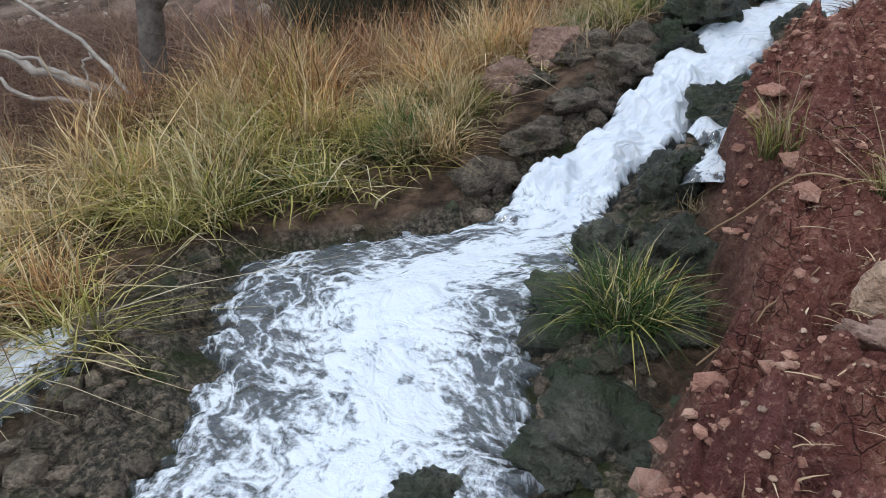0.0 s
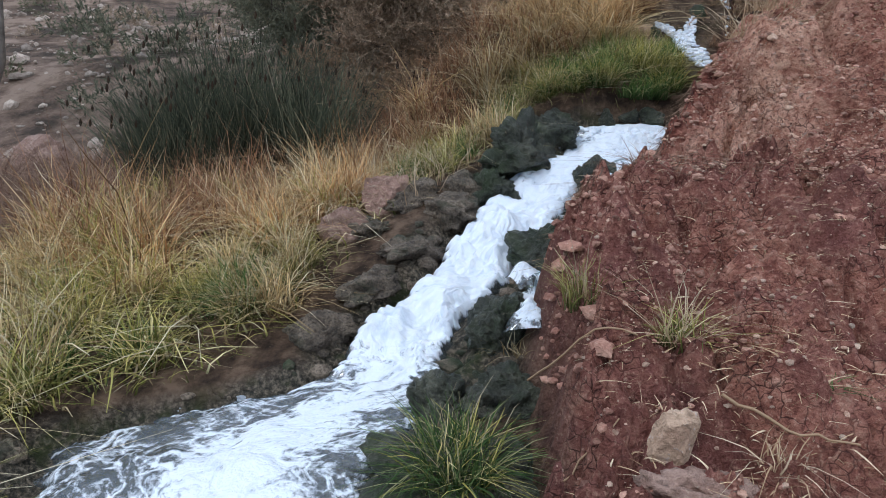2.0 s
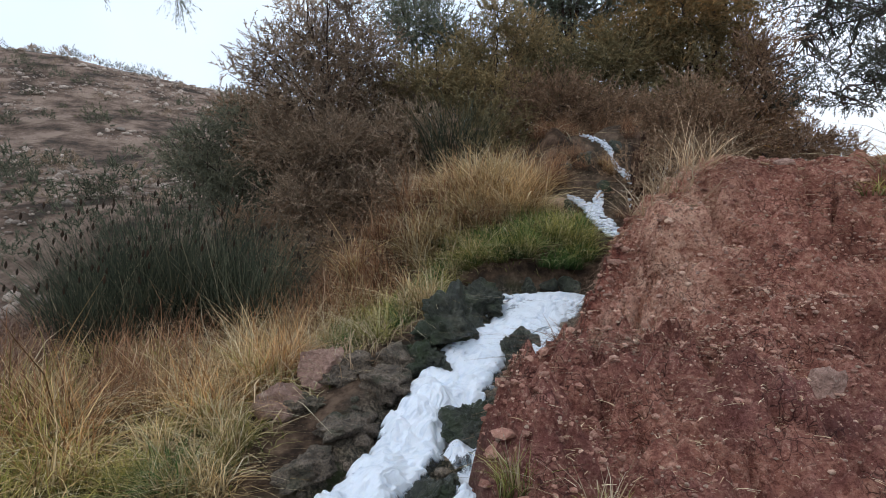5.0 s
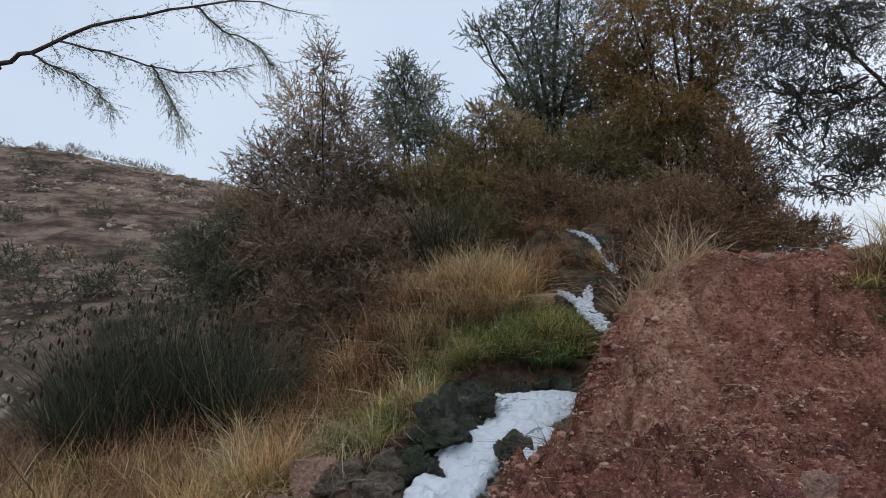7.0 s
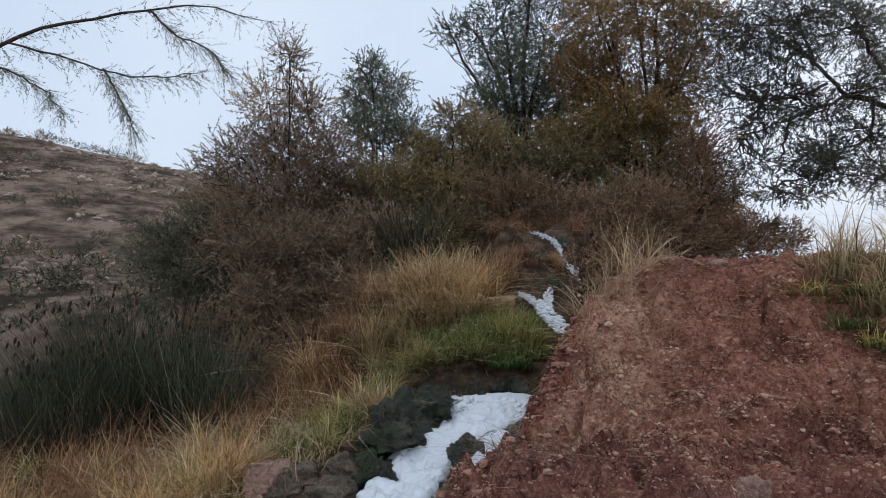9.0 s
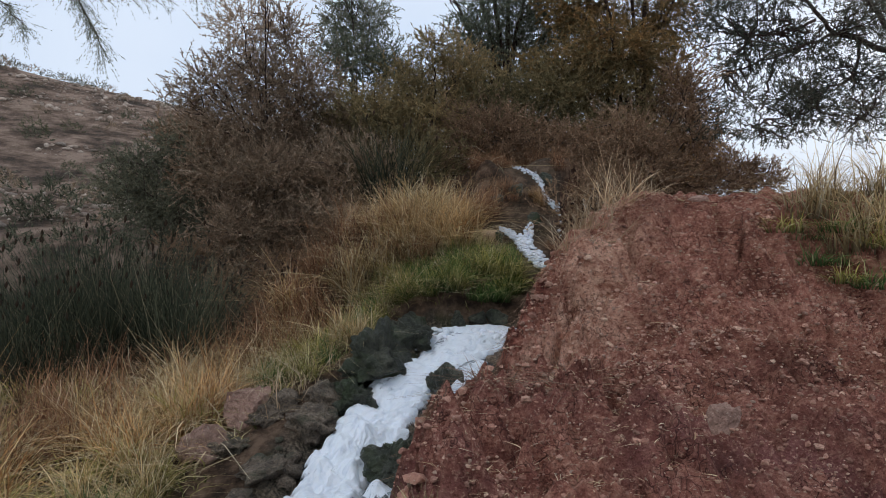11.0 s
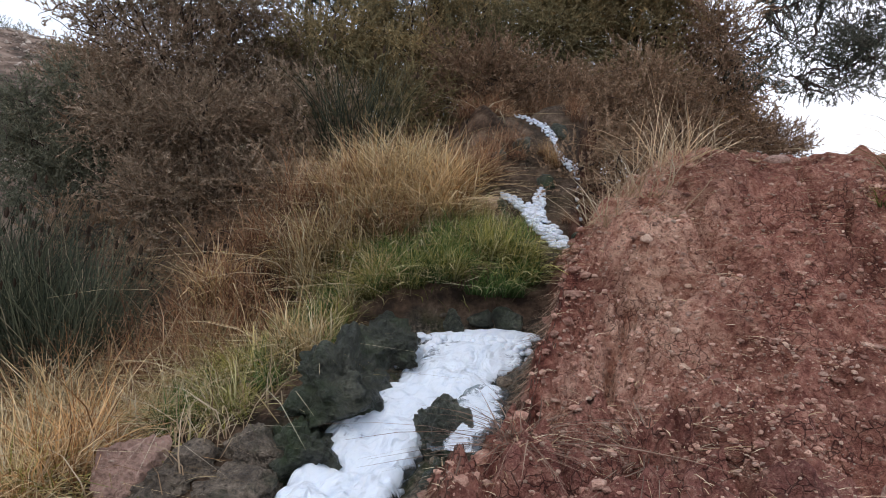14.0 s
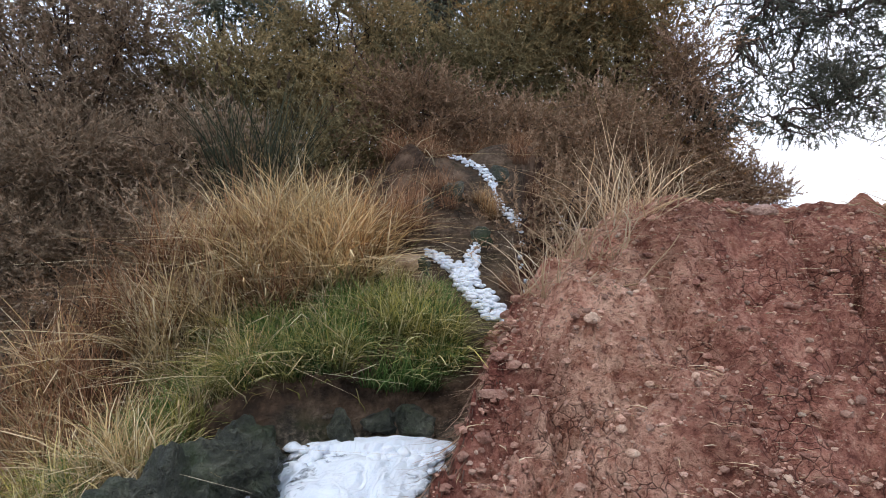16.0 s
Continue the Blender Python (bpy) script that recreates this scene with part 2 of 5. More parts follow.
EARTH, FOAM, PUFF = earth_material(), foam_material(), puff_material()
WET_ROCK = rock_material("wet_rock", (0.022, 0.025, 0.018), (0.066, 0.070, 0.048), (0.17, 0.165, 0.12), 0.30, 0.5, dirt=0.8)
GREY_ROCK = rock_material("grey_rock", (0.10, 0.075, 0.052), (0.27, 0.205, 0.145), (0.48, 0.37, 0.265), 0.65, 0.35, 11.0, dirt=0.8)
MOSS_ROCK = rock_material("mossy_rock", (0.035, 0.04, 0.028), (0.095, 0.095, 0.07), (0.22, 0.20, 0.15), 0.45, 0.45, 9.0, dirt=0.7)
TAN_ROCK = rock_material("tan_rock", (0.46, 0.29, 0.19), (0.68, 0.47, 0.32), (0.84, 0.63, 0.46), 0.85)
PINK_ROCK = rock_material("pink_rock", (0.221, 0.124, 0.091), (0.429, 0.260, 0.195), (0.598, 0.403, 0.312), 0.85)
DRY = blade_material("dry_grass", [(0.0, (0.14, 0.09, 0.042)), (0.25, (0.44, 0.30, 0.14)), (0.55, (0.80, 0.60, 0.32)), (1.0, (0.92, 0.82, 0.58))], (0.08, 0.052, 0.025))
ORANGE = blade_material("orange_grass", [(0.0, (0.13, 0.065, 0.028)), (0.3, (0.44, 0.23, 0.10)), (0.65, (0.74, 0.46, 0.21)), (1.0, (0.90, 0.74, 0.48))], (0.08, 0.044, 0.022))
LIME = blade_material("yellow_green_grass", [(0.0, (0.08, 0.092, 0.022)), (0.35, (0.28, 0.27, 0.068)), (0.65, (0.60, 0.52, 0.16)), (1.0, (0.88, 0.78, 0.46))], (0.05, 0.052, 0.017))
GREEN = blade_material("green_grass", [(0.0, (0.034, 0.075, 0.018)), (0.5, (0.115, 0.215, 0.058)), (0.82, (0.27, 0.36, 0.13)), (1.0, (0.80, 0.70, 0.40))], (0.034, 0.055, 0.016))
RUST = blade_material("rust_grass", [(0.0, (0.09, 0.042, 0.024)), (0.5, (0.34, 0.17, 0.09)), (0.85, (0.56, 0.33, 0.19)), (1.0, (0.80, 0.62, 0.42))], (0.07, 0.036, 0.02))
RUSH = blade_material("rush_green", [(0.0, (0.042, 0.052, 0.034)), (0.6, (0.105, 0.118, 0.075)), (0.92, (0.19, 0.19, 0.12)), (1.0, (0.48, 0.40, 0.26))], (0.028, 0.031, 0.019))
SEED = bark_material("seed_head", (0.02, 0.013, 0.008), (0.06, 0.035, 0.02))
STRAW = blade_material("straw", [(0.0, (0.42, 0.28, 0.16)), (0.5, (0.72, 0.55, 0.36)), (1.0, (0.88, 0.76, 0.56))], (0.45, 0.30, 0.18))
BARK_GREY = bark_material("grey_bark", (0.045, 0.038, 0.032), (0.20, 0.17, 0.145))
BARK_DEAD = bark_material("dead_wood", (0.22, 0.19, 0.16), (0.50, 0.44, 0.37))
FROTH = rock_material("froth", (0.58, 0.64, 0.70), (0.70, 0.74, 0.79), (0.78, 0.81, 0.85), 0.6, 0.0, 20.0, dirt=0.0)
BARK_DARK = bark_material("dark_bark", (0.032, 0.023, 0.02), (0.108, 0.076, 0.059))
LEAF_BROWN = foliage_material("brown_foliage", [(0.1, (0.18, 0.13, 0.085)), (0.5, (0.35, 0.255, 0.175)), (0.9, (0.55, 0.42, 0.30))])
LEAF_OLIVE = foliage_material("olive_foliage", [(0.1, (0.16, 0.14, 0.073)), (0.45, (0.30, 0.24, 0.122)), (0.8, (0.43, 0.32, 0.16)), (1.0, (0.52, 0.345, 0.17))])
LEAF_RUST = foliage_material("rust_foliage", [(0.05, (0.13, 0.125, 0.065)), (0.4, (0.27, 0.20, 0.095)), (0.65, (0.42, 0.265, 0.11)), (0.95, (0.58, 0.35, 0.14))])
LEAF_GREEN = foliage_material("grey_green_foliage", [(0.1, (0.11, 0.13, 0.09)), (0.55, (0.20, 0.22, 0.155)), (0.9, (0.34, 0.33, 0.24))])
LEAF_DARK = foliage_material("dark_grey_green_foliage", [(0.1, (0.07, 0.08, 0.06)), (0.55, (0.13, 0.135, 0.10)), (0.9, (0.23, 0.20, 0.15))])
LEAF_SAGE = foliage_material("sage_foliage", [(0.1, (0.12, 0.12, 0.08)), (0.55, (0.22, 0.215, 0.145)), (0.9, (0.35, 0.31, 0.21))])
LEAF_DULL = foliage_material("red_brown_foliage", [(0.1, (0.16, 0.102, 0.062)), (0.5, (0.32, 0.208, 0.13)), (0.9, (0.48, 0.33, 0.215))])
BUSH = blade_material("hill_bush_foliage", [(0.0, (0.05, 0.055, 0.035)), (0.5, (0.12, 0.125, 0.08)), (1.0, (0.24, 0.22, 0.15))], (0.08, 0.08, 0.05), 0.8)
CRUMB = rock_material("clay_crumb", (0.27, 0.11, 0.08), (0.50, 0.25, 0.175), (0.76, 0.48, 0.35), 0.95, 0.0, 9.0, dirt=0.15)
CHIP = rock_material("clay_chip", (0.42, 0.20, 0.135), (0.66, 0.38, 0.27), (0.82, 0.57, 0.43), 0.95, 0.0, 9.0, dirt=0.1)
PEBBLE = rock_material("pebble", (0.55, 0.31, 0.21), (0.74, 0.49, 0.35), (0.86, 0.66, 0.50), 0.85, 0.0, 12.0, dirt=0.1)

HILL_STONE = rock_material("hill_stone", (0.30, 0.22, 0.17), (0.48, 0.38, 0.30), (0.66, 0.56, 0.46), 0.9)
ROOT = blade_material("dry_root", [(0.0, (0.12, 0.07, 0.05)), (0.5, (0.24, 0.15, 0.11)), (1.0, (0.42, 0.30, 0.22))], (0.12, 0.06, 0.045))

# ---- terrain ----
STREAM_Y = [0.2, 0.7, 1.05, 1.4, 1.7, 2.0, 2.2, 2.4, 2.6, 2.8, 3.0, 3.2, 3.5, 3.65, 3.85, 4.0, 4.22, 4.42, 4.6, 4.75, 4.97, 5.12, 5.22, 5.32, 5.42, 5.52, 6.5]
STREAM_X = [-0.80, -0.72, -0.66, -0.71, -0.87, -0.92, -0.70, -0.41, -0.38, -0.28, -0.12, -0.05, 0.11, 0.23, 0.42, 0.54, 0.69, 1.02, 1.25, 1.38, 1.28, 1.15, 1.30, 1.38, 1.32, 1.2, 1.0]
STREAM_W = [0.48, 0.46, 0.45, 0.48, 0.52, 0.54, 0.38, 0.20, 0.17, 0.155, 0.165, 0.17, 0.19, 0.22, 0.21, 0.22, 0.28, 0.16, 0.12, 0.10, 0.10, 0.15, 0.14, 0.09, 0.07, 0.07, 0.06]
BED_Y = [-2.0, 1.0, 1.6, 2.17, 2.6, 3.0, 3.5, 4.0, 4.22, 4.28, 4.35, 4.60, 4.75, 4.9, 5.05, 5.2, 5.4, 5.6, 6.2, 7.5]
BED_Z = [-0.45, -0.12, -0.06, 0.06, 0.18, 0.36, 0.60, 0.82, 0.90, 0.92, 1.15, 1.25, 1.30, 1.38, 1.50, 1.70, 1.99, 2.18, 2.0, 1.9]
EDGE_Y = [0.0, 1.0, 1.77, 2.47, 2.9, 3.36, 3.7, 4.0, 4.26, 4.6, 5.0, 5.4, 7.0]
EDGE_X = [-0.35, -0.1, 0.14, 0.10, 0.24, 0.54, 0.77, 0.98, 1.05, 1.17, 1.42, 1.62, 2.2]
BANK_Y = [-4.0, 0.0, 1.2, 1.8, 2.4, 3.0, 3.3, 3.55, 3.8, 4.05, 4.25, 4.45, 4.8, 6.0, 12.0]
BANK_Z = [0.0, 0.04, 0.12, 0.36, 0.62, 0.84, 0.93, 1.04, 1.24, 1.56, 1.79, 1.90, 1.87, 1.72, 1.6]
LOW_Y = [-4.0, 1.0, 2.0, 3.0, 4.0, 4.6, 6.5, 7.3, 9.0]
LOW_Z = [-0.5, -0.10, 0.02, 0.30, 0.50, 0.55, 0.50, 0.65, 1.1]


def cells(v):
    return np.sin(v * 127.1 + 311.7) * 43758.5453 % 1.0


def relief(x, y, scale, octaves=4, seed=0.0):
    """Soft value noise between -1 and 1, several octaves."""
    total, amp, norm = np.zeros_like(x), 1.0, 0.0
    for k in range(octaves):
        u, v = x / scale * 2 ** k + seed * 7.31 + 100, y / scale * 2 ** k + seed * 3.17 + 100
        iu, iv = np.floor(u), np.floor(v)
        fu, fv = u - iu, v - iv
        fu, fv = fu * fu * (3 - 2 * fu), fv * fv * (3 - 2 * fv)

        def corner(a, b):
            return cells(np.sin(a * 12.9898 + b * 78.233 + seed) * 437.58)
        top = corner(iu, iv) * (1 - fu) + corner(iu + 1, iv) * fu
        low = corner(iu, iv + 1) * (1 - fu) + corner(iu + 1, iv + 1) * fu
        total += amp * ((top * (1 - fv) + low * fv) * 2 - 1)
        norm += amp
        amp *= 0.5
    return total / norm


def smooth(a, b, v):
    t = np.clip((v - a) / (b - a), 0.0, 1.0)
    return t * t * (3 - 2 * t)


def curve(v, xs, ys):
    """A soft interpolation through the given knots."""
    return (np.interp(v - 0.05, xs, ys) + np.interp(v, xs, ys) * 2 + np.interp(v + 0.05, xs, ys)) / 4


def zones(x, y):
    """Height without small relief, the share of red bank and the wetness."""
    xs, w, bed = curve(y, STREAM_Y, STREAM_X), np.interp(y, STREAM_Y, STREAM_W), curve(y, BED_Y, BED_Z)
    left = np.maximum(xs - w - x, 0.0)
    right = np.maximum(x - xs - w, 0.0)
    start = 0.1 + 0.8 * smooth(4.2, 5.0, y)
    k = smooth(start, start + 1.5, left)
    near = bed + 0.09 * smooth(0.0, 0.18, left) + 0.10 * smooth(0.0, 0.2, right)
    low = curve(y, LOW_Y, LOW_Z)
    u = -x / np.maximum(y, 1.0)
    slope = np.interp(u, [-0.6, -0.2, 0.0, 0.3, 0.6, 1.2], [0.0, 0.02, 0.05, 0.155, 0.225, 0.26])
    hill = smooth(7.0, 27.0, y) * slope * np.minimum(y, 30.0) * 1.02
    low = low + hill + 0.5 * smooth(7.0, 14.0, y)
    z = near * (1 - k) + low * k
    z = z * (1 - smooth(6.0, 9.0, y)) + (low + 0.3) * smooth(6.0, 9.0, y)
    z = z - 0.42 * smooth(5.1, 5.5, y) * smooth(0.12, 0.45, left) * smooth(6.05, 5.75, y)
    edge = curve(y, EDGE_Y, EDGE_X) + 0.10 * relief(y, 0.6 * x, 0.33, 3, 11) + 0.045 * relief(y, x, 0.1, 2, 12)
    lip = 0.10 + 0.10 * smooth(3.0, 2.2, y)
    b = smooth(-0.02, lip, x - edge) * (1 - smooth(14.0, 20.0, y))
    bank = curve(y, BANK_Y, BANK_Z) + 0.04 * smooth(2.6, 4.5, x)
    bank = bank - 0.30 * smooth(0.55, 0.0, x - edge) ** 1.5 * smooth(2.8, 4.2, y) - 0.26 * smooth(0.75, 0.05, x - edge) * smooth(3.85, 4.3, y)
    for hx, hy, hr, hd in ((1.14, 3.98, 0.10, 0.16), (1.05, 3.78, 0.07, 0.10), (1.30, 4.10, 0.06, 0.07), (0.55, 2.0, 0.12, 0.05), (1.02, 3.42, 0.09, 0.06)):
        bank = bank - hd * np.exp(-((x - hx) ** 2 + (y - hy) ** 2) / hr ** 2)
    z = z * (1 - b) + bank * b
    wet = (1 - smooth(0.04 + 0.14 * smooth(2.1, 1.7, y), 0.20 + 0.35 * smooth(2.1, 1.7, y) + 0.10 * smooth(2.3, 2.7, y) * smooth(4.35, 4.25, y), left)) * (1 - smooth(0.15, 0.45, right)) * (1 - b) * smooth(6.3, 5.6, y)
    wet = wet * (1 - smooth(4.27, 4.34, y) * smooth(4.75, 4.6, y))
    wet = wet * (1 - 0.75 * smooth(4.6, 4.85, y))
    return z, b, wet
# ---- end of terrain ----



# ---- builders ----
def mesh_of(name, verts, faces, material, uv=None, soft=True):
    """A mesh from arrays: faces all of one size."""
    verts, faces = np.asarray(verts, np.float32), np.asarray(faces, np.int32)
    me = bpy.data.meshes.new(name)
    n, k = faces.shape
    me.vertices.add(len(verts))
    me.vertices.foreach_set("co", verts.ravel())
    me.loops.add(n * k)
    me.loops.foreach_set("vertex_index", faces.ravel())
    me.polygons.add(n)
    me.polygons.foreach_set("loop_start", np.arange(0, n * k, k, dtype=np.int32))
    if uv is not None:
        layer = me.uv_layers.new(name="UVMap")
        layer.data.foreach_set("uv", np.asarray(uv, np.float32)[faces.ravel()].ravel())
    me.polygons.foreach_set("use_smooth", np.full(n, soft))
    me.update(calc_edges=True)
    me.materials.append(material)
    return me


def part(name, me, parent, label=""):
    ob = new(name, me)
    ob.parent = parent
    return tagged(ob, label)


def thing(name, label, category, group="", kind="", me=None, m=None):
    ob = tagged(new(name, me), label, category, group, kind)
    if m is not None:
        ob.matrix_world = m
    return ob


def unit(v):
    return v / np.maximum(np.linalg.norm(v, axis=-1, keepdims=True), 1e-9)


def blades(rng, base, height, azimuth, lean, width, segs=4, curl=None):
    """Tapered, arching strips. Returns verts, quads and uv."""
    n = len(base)
    curl = rng.uniform(1.2, 2.8, (n, 1)) if curl is None else curl
    s = np.linspace(0, 1, segs + 1)[None, :]
    out = np.stack([np.cos(azimuth), np.sin(azimuth), 0 * azimuth], -1)
    side = np.stack([-np.sin(azimuth + rng.uniform(-1, 1, n)), np.cos(azimuth + rng.uniform(-1, 1, n)), rng.uniform(-.3, .3, n)], -1)
    h, l = height[:, None], lean[:, None]
    up = h * (s - 0.38 * np.minimum(l, 1.6) * s ** 2.4)
    go = h * l * s ** curl
    sway = (h * rng.normal(0, 0.16, (n, 1)) * s ** 1.6 + h * rng.normal(0, 0.05, (n, 1)) * np.sin(s * 5.0))[..., None]
    mid = base[:, None, :] + sway * np.stack([-np.sin(azimuth), np.cos(azimuth), 0 * azimuth], -1)[:, None, :] + out[:, None, :] * go[..., None] + np.array([0, 0, 1.0]) * up[..., None]
    wide = (width[:, None] * (1.0 - 0.85 * s ** 1.5) * 0.5)[..., None] * side[:, None, :]
    verts = np.stack([mid - wide, mid + wide], 2).reshape(-1, 3)
    k = 2 * (segs + 1)
    a = (np.arange(n) * k)[:, None] + 2 * np.arange(segs)[None, :]
    quads = np.stack([a, a + 1, a + 3, a + 2], -1).reshape(-1, 4)
    uv = np.stack([np.tile([0.0, 1.0], n * (segs + 1)), np.repeat(np.tile(s[0], n), 2)], -1)
    return verts, quads, uv


def joined(pieces):
    verts, faces, uvs, at = [], [], [], 0
    for v, f, u in pieces:
        verts.append(v), faces.append(f + at), uvs.append(u)
        at += len(v)
    return np.concatenate(verts), np.concatenate(faces), np.concatenate(uvs)


def clump_mesh(name, seed, material, n, radius, height, lean, width=0.0055, stalks=0, curl=None):
    """A tuft: blades that arch outwards, and a few longer stalks that stand out of it."""
    rng = np.random.default_rng(seed)
    k = n + stalks
    tall = np.arange(k) >= n
    r, a = radius * np.sqrt(rng.uniform(0, 1, k)), rng.uniform(0, 2 * np.pi, k)
    base = np.stack([r * np.cos(a), r * np.sin(a), np.full(k, -0.02)], -1)
    az = np.where(rng.uniform(0, 1, k) < 0.6, rng.uniform(0, 6.283, k), a + rng.normal(0, 0.7, k))
    le = lean * (0.35 + 0.75 * r / radius) * rng.uniform(0.1, 2.3, k) * np.where(tall, 0.6, 1.0)
    hh = height * rng.uniform(0.4, 1.1, k) * (1 - 0.25 * r / radius) * np.where(tall, 1.45, 1.0)
    v, q, uv = blades(rng, base, hh, az, le, width * rng.uniform(0.5, 1.3, k) * np.where(tall, 0.7, 1.0), 4, curl)
    return mesh_of(name, v, q, material, uv)


def tubes(lines, sides=6):
    """One mesh's arrays from polylines of points and radii."""
    pieces = []
    ang = np.linspace(0, 2 * np.pi, sides, endpoint=False)
    for pts, rad in lines:
        pts, rad = np.asarray(pts, float), np.asarray(rad, float)
        tan = unit(np.gradient(pts, axis=0))
        ref = np.array([0.31, 0.95, 0.05]) if abs(tan[0][2]) > 0.5 else np.array([0.05, 0.1, 0.99])
        u = unit(np.cross(tan, ref))
        v = np.cross(tan, u)
        ring = pts[:, None] + rad[:, None, None] * (np.cos(ang)[None, :, None] * u[:, None] + np.sin(ang)[None, :, None] * v[:, None])
        k = len(pts)
        i, j = np.meshgrid(np.arange(k - 1), np.arange(sides), indexing="ij")
        q = np.stack([i * sides + j, i * sides + (j + 1) % sides, (i + 1) * sides + (j + 1) % sides, (i + 1) * sides + j], -1).reshape(-1, 4)
        pieces.append((ring.reshape(-1, 3), q, np.zeros((k * sides, 2))))
    return joined(pieces)


def sprays(rng, tips, per_tip, length, leaves, leaf, width, hang=0.2, spread=0.9):
    """Feathery shoots: thin slivers set along short stems that leave the tips."""
    pos = np.repeat(np.array([p for p, _ in tips]), per_tip, 0)
    way = np.repeat(np.array([d for _, d in tips]), per_tip, 0)
    n = len(pos)
    way = unit(way + rng.normal(0, spread, (n, 3)) * 0.7 - np.array([0, 0, hang]))
    long = length * rng.uniform(0.5, 1.3, n)
    s = rng.uniform(0.05, 1.0, (n, leaves))
    at = pos[:, None] + way[:, None] * (s * long[:, None])[..., None]
    at[..., 2] -= 0.25 * hang * (s * long[:, None]) ** 2 / max(length, 1e-3)
    to = unit(way[:, None] + rng.normal(0, 0.55, (n, leaves, 3)))
    side = unit(np.cross(to, rng.normal(0, 1, (n, leaves, 3))))
    ll = leaf * rng.uniform(0.6, 1.3, (n, leaves))[..., None]
    a, b, c = at - side * width * 0.5, at + side * width * 0.5, at + to * ll
    verts = np.stack([a, b, c], 2).reshape(-1, 3)
    q = np.arange(len(verts)).reshape(-1, 3)
    uv = np.tile([[0.0, 0.6], [1.0, 0.6], [0.5, 1.0]], (len(q), 1))
    return verts, q, uv


def stone_mesh(name, seed, material, size, rough=0.28, levels=3, flat=0.0, sharp=1.0):
    """A weathered stone: a ball pushed about by noise, with some planed faces."""
    bm = bmesh.new()
    if sharp < 2:
        bmesh.ops.create_icosphere(bm, subdivisions=levels, radius=1.0)
    else:
        bmesh.ops.create_cube(bm, size=1.5)
        bmesh.ops.subdivide_edges(bm, edges=bm.edges[:], cuts=11, use_grid_fill=True)
    rng = random.Random(seed)
    off = Vector((rng.uniform(0, 50), rng.uniform(0, 50), rng.uniform(0, 50)))
    cuts = [(Vector((rng.gauss(0, 1), rng.gauss(0, 1), rng.gauss(0, 1))).normalized(), rng.uniform(0.55, 0.85) if sharp < 2 else rng.uniform(0.55, 0.85)) for _ in range(int(7 * sharp))]
    for v in bm.verts:
        p = v.co.copy()
        for nrm, at in cuts:
            d = p.dot(nrm)
            if d > at:
                p -= nrm * (d - at) * (0.85 if sharp < 2 else 1.0)
        r = noise.noise(p * 1.3 + off) * rough + noise.noise(p * 3.1 + off) * rough * 0.7 + noise.noise(p * 7.3 + off) * rough * 0.45 + noise.noise(p * 15 + off) * rough * 0.18 + (noise.noise(p * 30 + off) * rough * 0.07 if levels > 4 else 0.0)
        p *= 1 + r
        if sharp >= 2:
            p.x += 0.35 * p.z
            p.y *= 1 - 0.3 * p.z
        if flat and p.z > flat:
            p.z = flat + (p.z - flat) * 0.3
        v.co = Vector((p.x * size[0], p.y * size[1], p.z * size[2]))
    for f in bm.faces:
        f.smooth = sharp < 2
    me = bpy.data.meshes.new(name)
    bm.to_mesh(me)
    bm.free()
    me.materials.append(material)
    return me


def clods(x, y, scale, seed):
    """Cracked clay: how near the next crack is (0 in the crack), and a height of each clod."""
    u, v = x / scale + 0.5 * relief(x, y, 3 * scale, 2, seed), y / scale + 0.5 * relief(x, y, 3 * scale, 2, seed + 1)
    iu, iv = np.floor(u), np.floor(v)
    first, second, tall = np.full_like(u, 9.0), np.full_like(u, 9.0), np.zeros_like(u)
    for du in (-1, 0, 1):
        for dv in (-1, 0, 1):
            a, b = iu + du, iv + dv
            h1, h2 = cells(np.sin(a * 12.9898 + b * 78.233 + seed) * 437.58), cells(np.sin(a * 39.346 + b * 11.135 + seed) * 437.58)
            d = np.hypot(a + h1 - u, b + h2 - v)
            near = d < first
            second = np.where(near, first, np.minimum(second, d))
            tall = np.where(near, cells(h1 * 17.0 + h2 * 31.0), tall)
            first = np.where(near, d, first)
    return smooth(0.0, 0.16, second - first), tall


